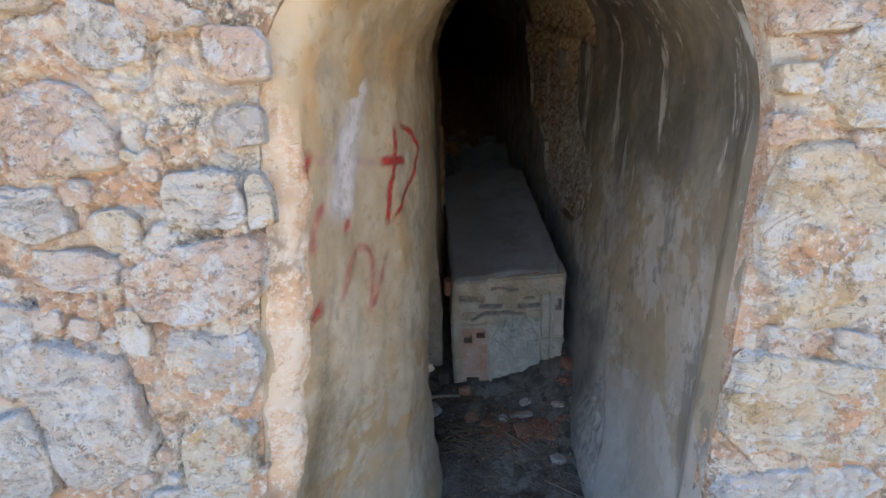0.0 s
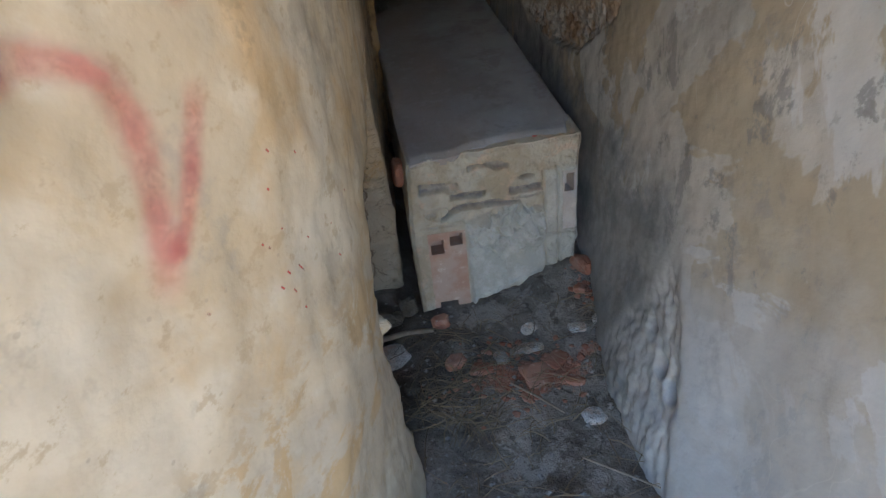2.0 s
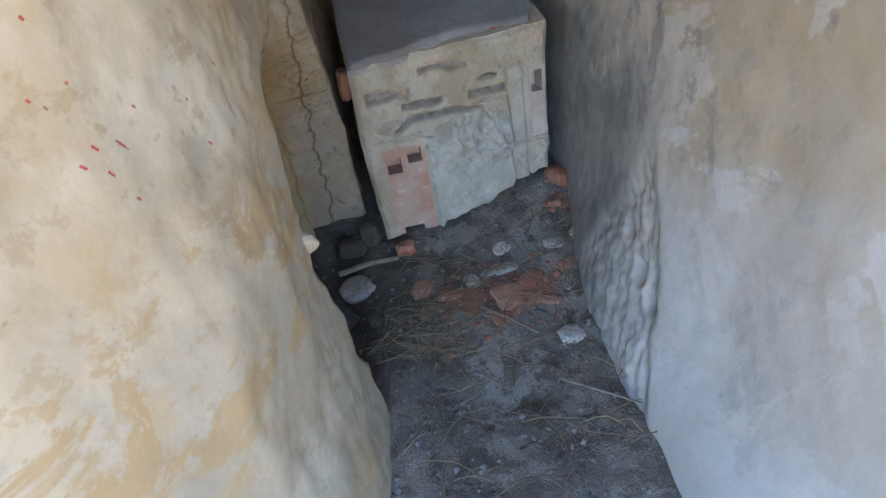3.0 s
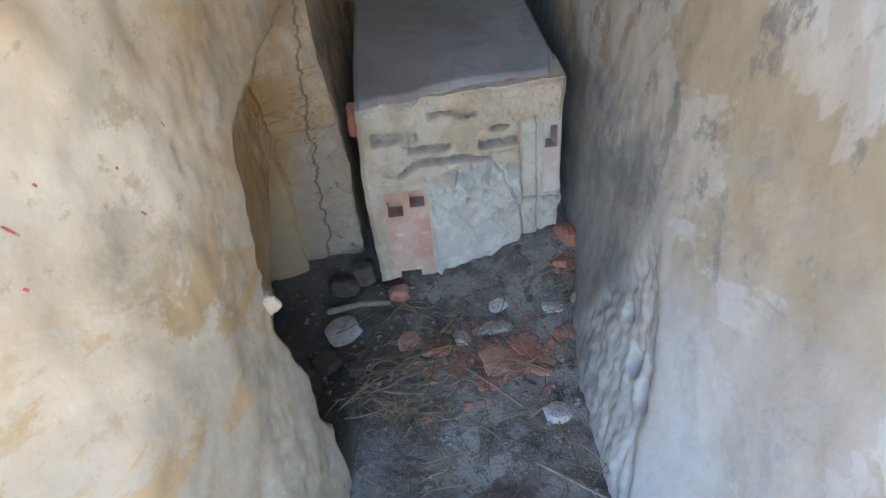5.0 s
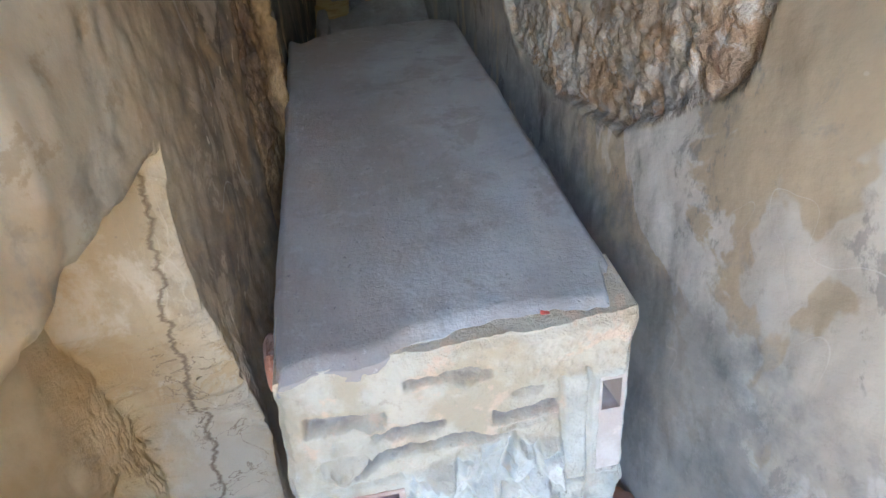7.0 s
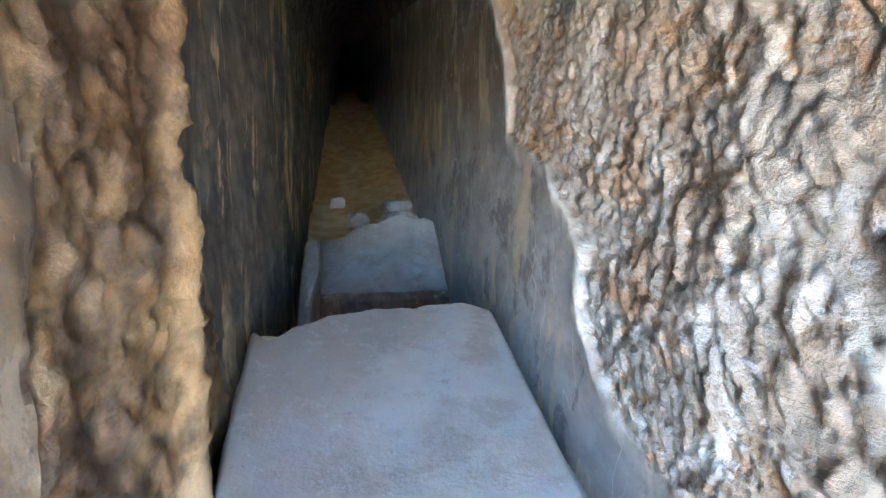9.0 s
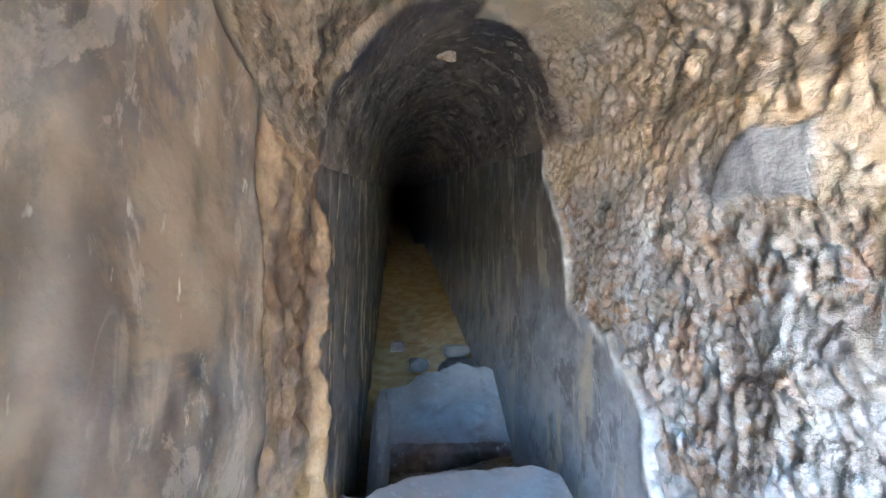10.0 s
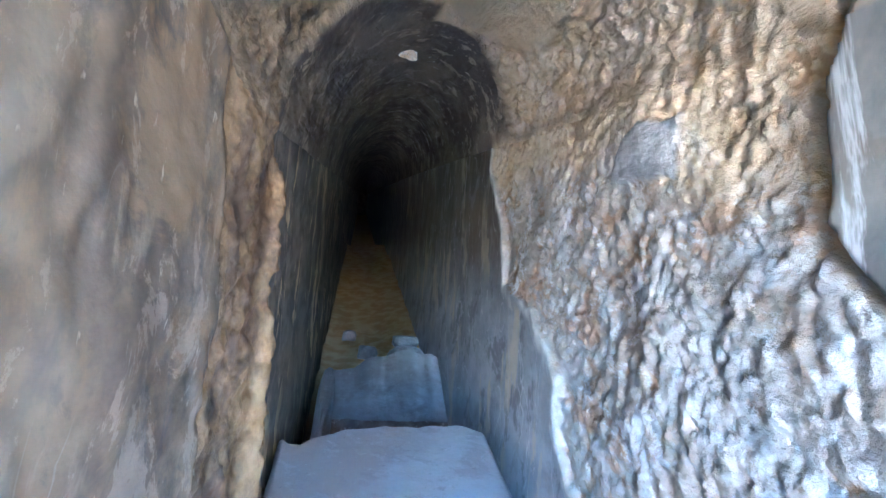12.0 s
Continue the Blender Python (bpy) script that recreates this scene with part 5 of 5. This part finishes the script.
STONE_SCRAPS = [
    (0.39, 2.45, 0.12, 0.05, 0.018, -8, 1), (0.57, 2.46, 0.055, 0.05, 0.02, 0, 1), (0.42, 2.52, 0.05, 0.04, 0.02, 30, 1),
    (0.30, 2.42, 0.04, 0.06, 0.02, 10, 1), (-0.05, 2.53, 0.10, 0.11, 0.03, 25, 1), (0.60, 2.02, 0.05, 0.05, 0.04, 0, 3),
    (0.50, 2.14, 0.06, 0.05, 0.025, 20, 1), (0.63, 2.30, 0.05, 0.06, 0.03, 0, 1), (0.66, 2.45, 0.05, 0.06, 0.04, 12, 1),
    (0.35, 6.2, 0.12, 0.10, 0.09, 15, 3), (0.60, 5.95, 0.20, 0.20, 0.17, 40, 3), (0.62, 6.3, 0.17, 0.16, 0.08, 5, 1), (0.22, 6.6, 0.10, 0.12, 0.08, 0, 3),
]
NICHE_SCRAPS = [
    (-0.05, 2.66, 0.09, 0.07, 0.06, 10, 3), (-0.10, 2.45, 0.07, 0.08, 0.04, 40, 3), (0.0, 2.36, 0.05, 0.04, 0.03, 15, 3), (0.03, 2.68, 0.06, 0.05, 0.07, 0, 3),
]
for i, (x, y, w, l, h, turn, kind) in enumerate(STONE_SCRAPS + NICHE_SCRAPS):
    ob = thing("stone_fragment", chunk_mesh("stone_fragment", w, l, h, 600 + i, (CEMENT if y > 5 else STONES[kind]) if i < len(STONE_SCRAPS) else DIRT, 0.14), "pale broken stone scrap lying on the dirt", "stone fragment", "stone scraps on the floor")
    rest(ob, x, y, turn, random.uniform(-10, 10), random.uniform(-10, 10), 0.006)
ob = thing("brick_fragment", chunk_mesh("brick_fragment", 0.035, 0.08, 0.09, 520, CLAY_RED, 0.08), "red brick wedged between fallen slab and wall", "brick fragment", "brick scraps on the floor")
ob.matrix_world = pose(0.052, 2.81, 0.585, 5, 4, 8)


flake = part("plaster_flake", chunk_mesh("plaster_flake", 0.055, 0.03, 0.045, 530, PLASTER_LEFT, 0.22), bpy.data.objects["wall_left"], "loose cream plaster flake at the hole's edge")
flake.matrix_basis = pose(-0.062, 1.99, 0.545, 10, 20, 30)

# gravel and straw
def scatter(name, count, make, material, label, category):
    verts, faces = [], []
    for _ in range(count):
        v, f = make()
        off = len(verts)
        verts += v
        faces += [tuple(off + k for k in q) for q in f]
    thing(name, mesh_of(name, verts, faces, material, flat=True), label, category, kind="stuff")


def pebble():
    x, y = random.uniform(-0.25, 0.7), random.uniform(1.15, 2.75)
    z = float(floor_surface(np.array([x]), np.array([y]))[0])
    r = random.choice((0.002, 0.003, 0.004, 0.005, 0.009))
    v = [(x + r * random.uniform(0.7, 1.3) * a, y + r * random.uniform(0.7, 1.3) * b, z + r * 0.7 * random.uniform(0.6, 1.2) * c) for a, b, c in
         ((1, 0, 0), (0, 1, 0), (-1, 0, 0), (0, -1, 0), (0.2, 0.1, 1), (0, 0, -1))]
    return v, [(0, 1, 4), (1, 2, 4), (2, 3, 4), (3, 0, 4), (1, 0, 5), (2, 1, 5), (3, 2, 5), (0, 3, 5)]


def blade():
    if random.random() < 0.6:
        x, y = random.gauss(0.17, 0.10), random.gauss(2.30, 0.13)
    else:
        x, y = random.uniform(0.0, 0.66), random.uniform(1.7, 2.62)
    z = float(floor_surface(np.array([x]), np.array([y]))[0]) + random.uniform(0.003, 0.022)
    a, length, w = random.uniform(0, 6.28), random.uniform(0.04, 0.17), random.uniform(0.0007, 0.0016)
    pts, bend = [], random.uniform(-0.6, 0.6)
    for k in range(5):
        t = k / 4
        pts.append((x + length * (t - 0.5) * math.cos(a + bend * t), y + length * (t - 0.5) * math.sin(a + bend * t), z + 0.02 * math.sin(3 * t) * random.uniform(0.2, 1.0)))
    v, f = [], []
    nx, ny = -math.sin(a), math.cos(a)
    for px, py, pz in pts:
        v += [(px + nx * w, py + ny * w, pz), (px - nx * w, py - ny * w, pz), (px, py, pz + w * 1.6)]
    for k in range(4):
        o = 3 * k
        f += [(o, o + 3, o + 5, o + 2), (o + 2, o + 5, o + 4, o + 1), (o + 1, o + 4, o + 3, o)]
    return v, f


def crumb():
    x, y = random.gauss(0.36, 0.13), random.gauss(2.36, 0.07)
    if random.random() < 0.25:
        x, y = random.gauss(0.65, 0.02), random.gauss(2.62, 0.06)
    z = float(floor_surface(np.array([x]), np.array([y]))[0])
    r = random.uniform(0.004, 0.015)
    a = random.uniform(0, 6.28)
    ring = [(x + r * random.uniform(0.6, 1.3) * math.cos(a + k * 1.05), y + r * random.uniform(0.6, 1.3) * math.sin(a + k * 1.05), z + random.uniform(0.0, 0.5) * r) for k in range(6)]
    tip = (x + r * 0.2, y, z + r * random.uniform(0.5, 0.9))
    return ring + [tip, (x, y, z - r)], [(k, (k + 1) % 6, 6) for k in range(6)] + [((k + 1) % 6, k, 7) for k in range(6)]


GRIT = clay_mat("dusty_grit", (0.19, 0.175, 0.155), (0.29, 0.27, 0.24))
random.seed(5)
scatter("brick_crumbs", 170, crumb, CLAY_RED, "crumbled red brick chips spread on the dirt", "brick rubble")
scatter("gravel", 1100, pebble, GRIT, "small grit and crumbs on the dirt floor", "gravel")
scatter("straw", 320, blade, STRAW, "dry straw and grass stems on the dirt", "straw")


def stick(points, r, label):
    cu = bpy.data.curves.new("stick", "CURVE")
    cu.dimensions = "3D"
    sp = cu.splines.new("POLY")
    sp.points.add(len(points) - 1)
    for k, p in enumerate(points):
        sp.points[k].co = (*p, 1)
        sp.points[k].radius = 1 - 0.4 * k / len(points)
    cu.bevel_depth, cu.bevel_resolution = r, 2
    cu.materials.append(WOOD)
    thing("stick", cu, label, "stick")


stick([(-0.10, 2.60, 0.10), (0.0, 2.60, 0.115), (0.10, 2.585, 0.12)], 0.011, "short grey weathered stick at the slab's foot")
stick([(0.42, 2.02, 0.04), (0.53, 1.93, 0.035), (0.60, 1.86, 0.04)], 0.003, "thin dry twig lying on the dirt")
stick([(0.30, 2.30, 0.08), (0.37, 2.22, 0.075), (0.42, 2.16, 0.065)], 0.004, "thin dry twig lying on the dirt")


# ---- sprayed marks on the left plaster ----
def stroke(name, points, width, material, parent, label=""):
    """A sprayed stroke through (along, up) points, lying 2 mm off the plaster."""
    p = np.array(points, float)
    t = np.linspace(0, len(p) - 1, 10 * (len(p) - 1) + 1)
    k = np.arange(len(p))
    y, z = np.interp(t, k, p[:, 0]), np.interp(t, k, p[:, 1])
    for _ in range(4):
        y[1:-1], z[1:-1] = (y[:-2] + y[1:-1] * 2 + y[2:]) / 4, (z[:-2] + z[1:-1] * 2 + z[2:]) / 4
    dy, dz = np.gradient(y), np.gradient(z)
    ln = np.hypot(dy, dz) + 1e-9
    ny, nz = -dz / ln, dy / ln
    cols = 7
    verts, faces, uvs = [], [], []
    for i in range(len(y)):
        for j in range(cols):
            q = (j / (cols - 1) - 0.5) * width
            yy, zz = y[i] + ny[i] * q * 1.3, z[i] + nz[i] * q
            verts.append((0.0, yy, zz))
            uvs.append((i / (len(y) - 1), j / (cols - 1)))
    v = np.array(verts)
    v[:, 0] = left_surface(v[:, 1], v[:, 2])[0] + 0.0025
    verts = v
    for i in range(len(y) - 1):
        for j in range(cols - 1):
            a = i * cols + j
            faces.append((a, a + 1, a + cols + 1, a + cols))
    me = mesh_of(name, verts, faces, material)
    layer = me.uv_layers.new(name="UVMap")
    for loop in me.loops:
        layer.data[loop.index].uv = uvs[loop.vertex_index]
    return part(name, me, parent, label)


def build_graffiti():
    root = thing("graffiti", None, "red sprayed cross, loop and arch marks on ochre plaster", "graffiti")
    stroke("white_smear", [(1.455, 1.60), (1.40, 1.43), (1.335, 1.22)], 0.16, WHITE_WASH, root, "thin whitewash smear")
    stroke("pink_smear", [(1.20, 1.39), (1.40, 1.375), (1.57, 1.365)], 0.035, PINK_WASH, root, "faded pink smear")
    stroke("stroke", [(1.635, 1.475), (1.636, 1.37), (1.608, 1.28), (1.588, 1.175)], 0.032, RED_PAINT, root)
    stroke("stroke", [(1.545, 1.365), (1.66, 1.362), (1.74, 1.358)], 0.042, RED_PAINT, root)
    stroke("stroke", [(1.655, 1.465), (1.80, 1.44), (1.88, 1.38), (1.80, 1.31), (1.68, 1.24), (1.60, 1.185)], 0.028, RED_PAINT, root)
    stroke("stroke", [(1.285, 1.295), (1.24, 1.28), (1.218, 1.24), (1.224, 1.19)], 0.04, RED_FADED, root)
    stroke("stroke", [(1.365, 1.235), (1.385, 1.228), (1.40, 1.205)], 0.055, RED_DOT, root)
    stroke("stroke", [(1.32, 1.02), (1.38, 1.09), (1.40, 1.14), (1.458, 1.162), (1.505, 1.142), (1.522, 1.09), (1.512, 1.0), (1.50, 0.94)], 0.036, RED_FADED, root)
    stroke("stroke", [(1.59, 1.13), (1.55, 1.03), (1.515, 0.975)], 0.026, RED_FADED, root)
    stroke("stroke", [(1.215, 1.085), (1.23, 1.07), (1.238, 1.035)], 0.08, RED_DOT, root)
    stroke("stroke", [(1.165, 1.40), (1.185, 1.385), (1.21, 1.37)], 0.07, RED_DOT, root)
    # along, up, length in millimetres
    for y, z, long in ((1.707, 1.019, 6), (1.65, 1.038, 5), (1.639, 0.999, 4), (1.883, 0.905, 9), (1.673, 0.884, 15), (1.646, 0.893, 7), (1.627, 0.884, 6), (1.646, 0.868, 8),
                       (1.617, 0.945, 4), (1.627, 0.936, 4), (1.806, 0.831, 7), (1.66, 0.835, 5), (1.709, 0.908, 4), (1.797, 0.887, 4), (1.529, 0.92, 4), (1.649, 0.948, 3)):
        stroke("drip", [(y - 0.0003 * long, z + 0.0005 * long), (y + 0.0003 * long, z - 0.0005 * long)], 0.0035, RED_PAINT, root)


build_graffiti()
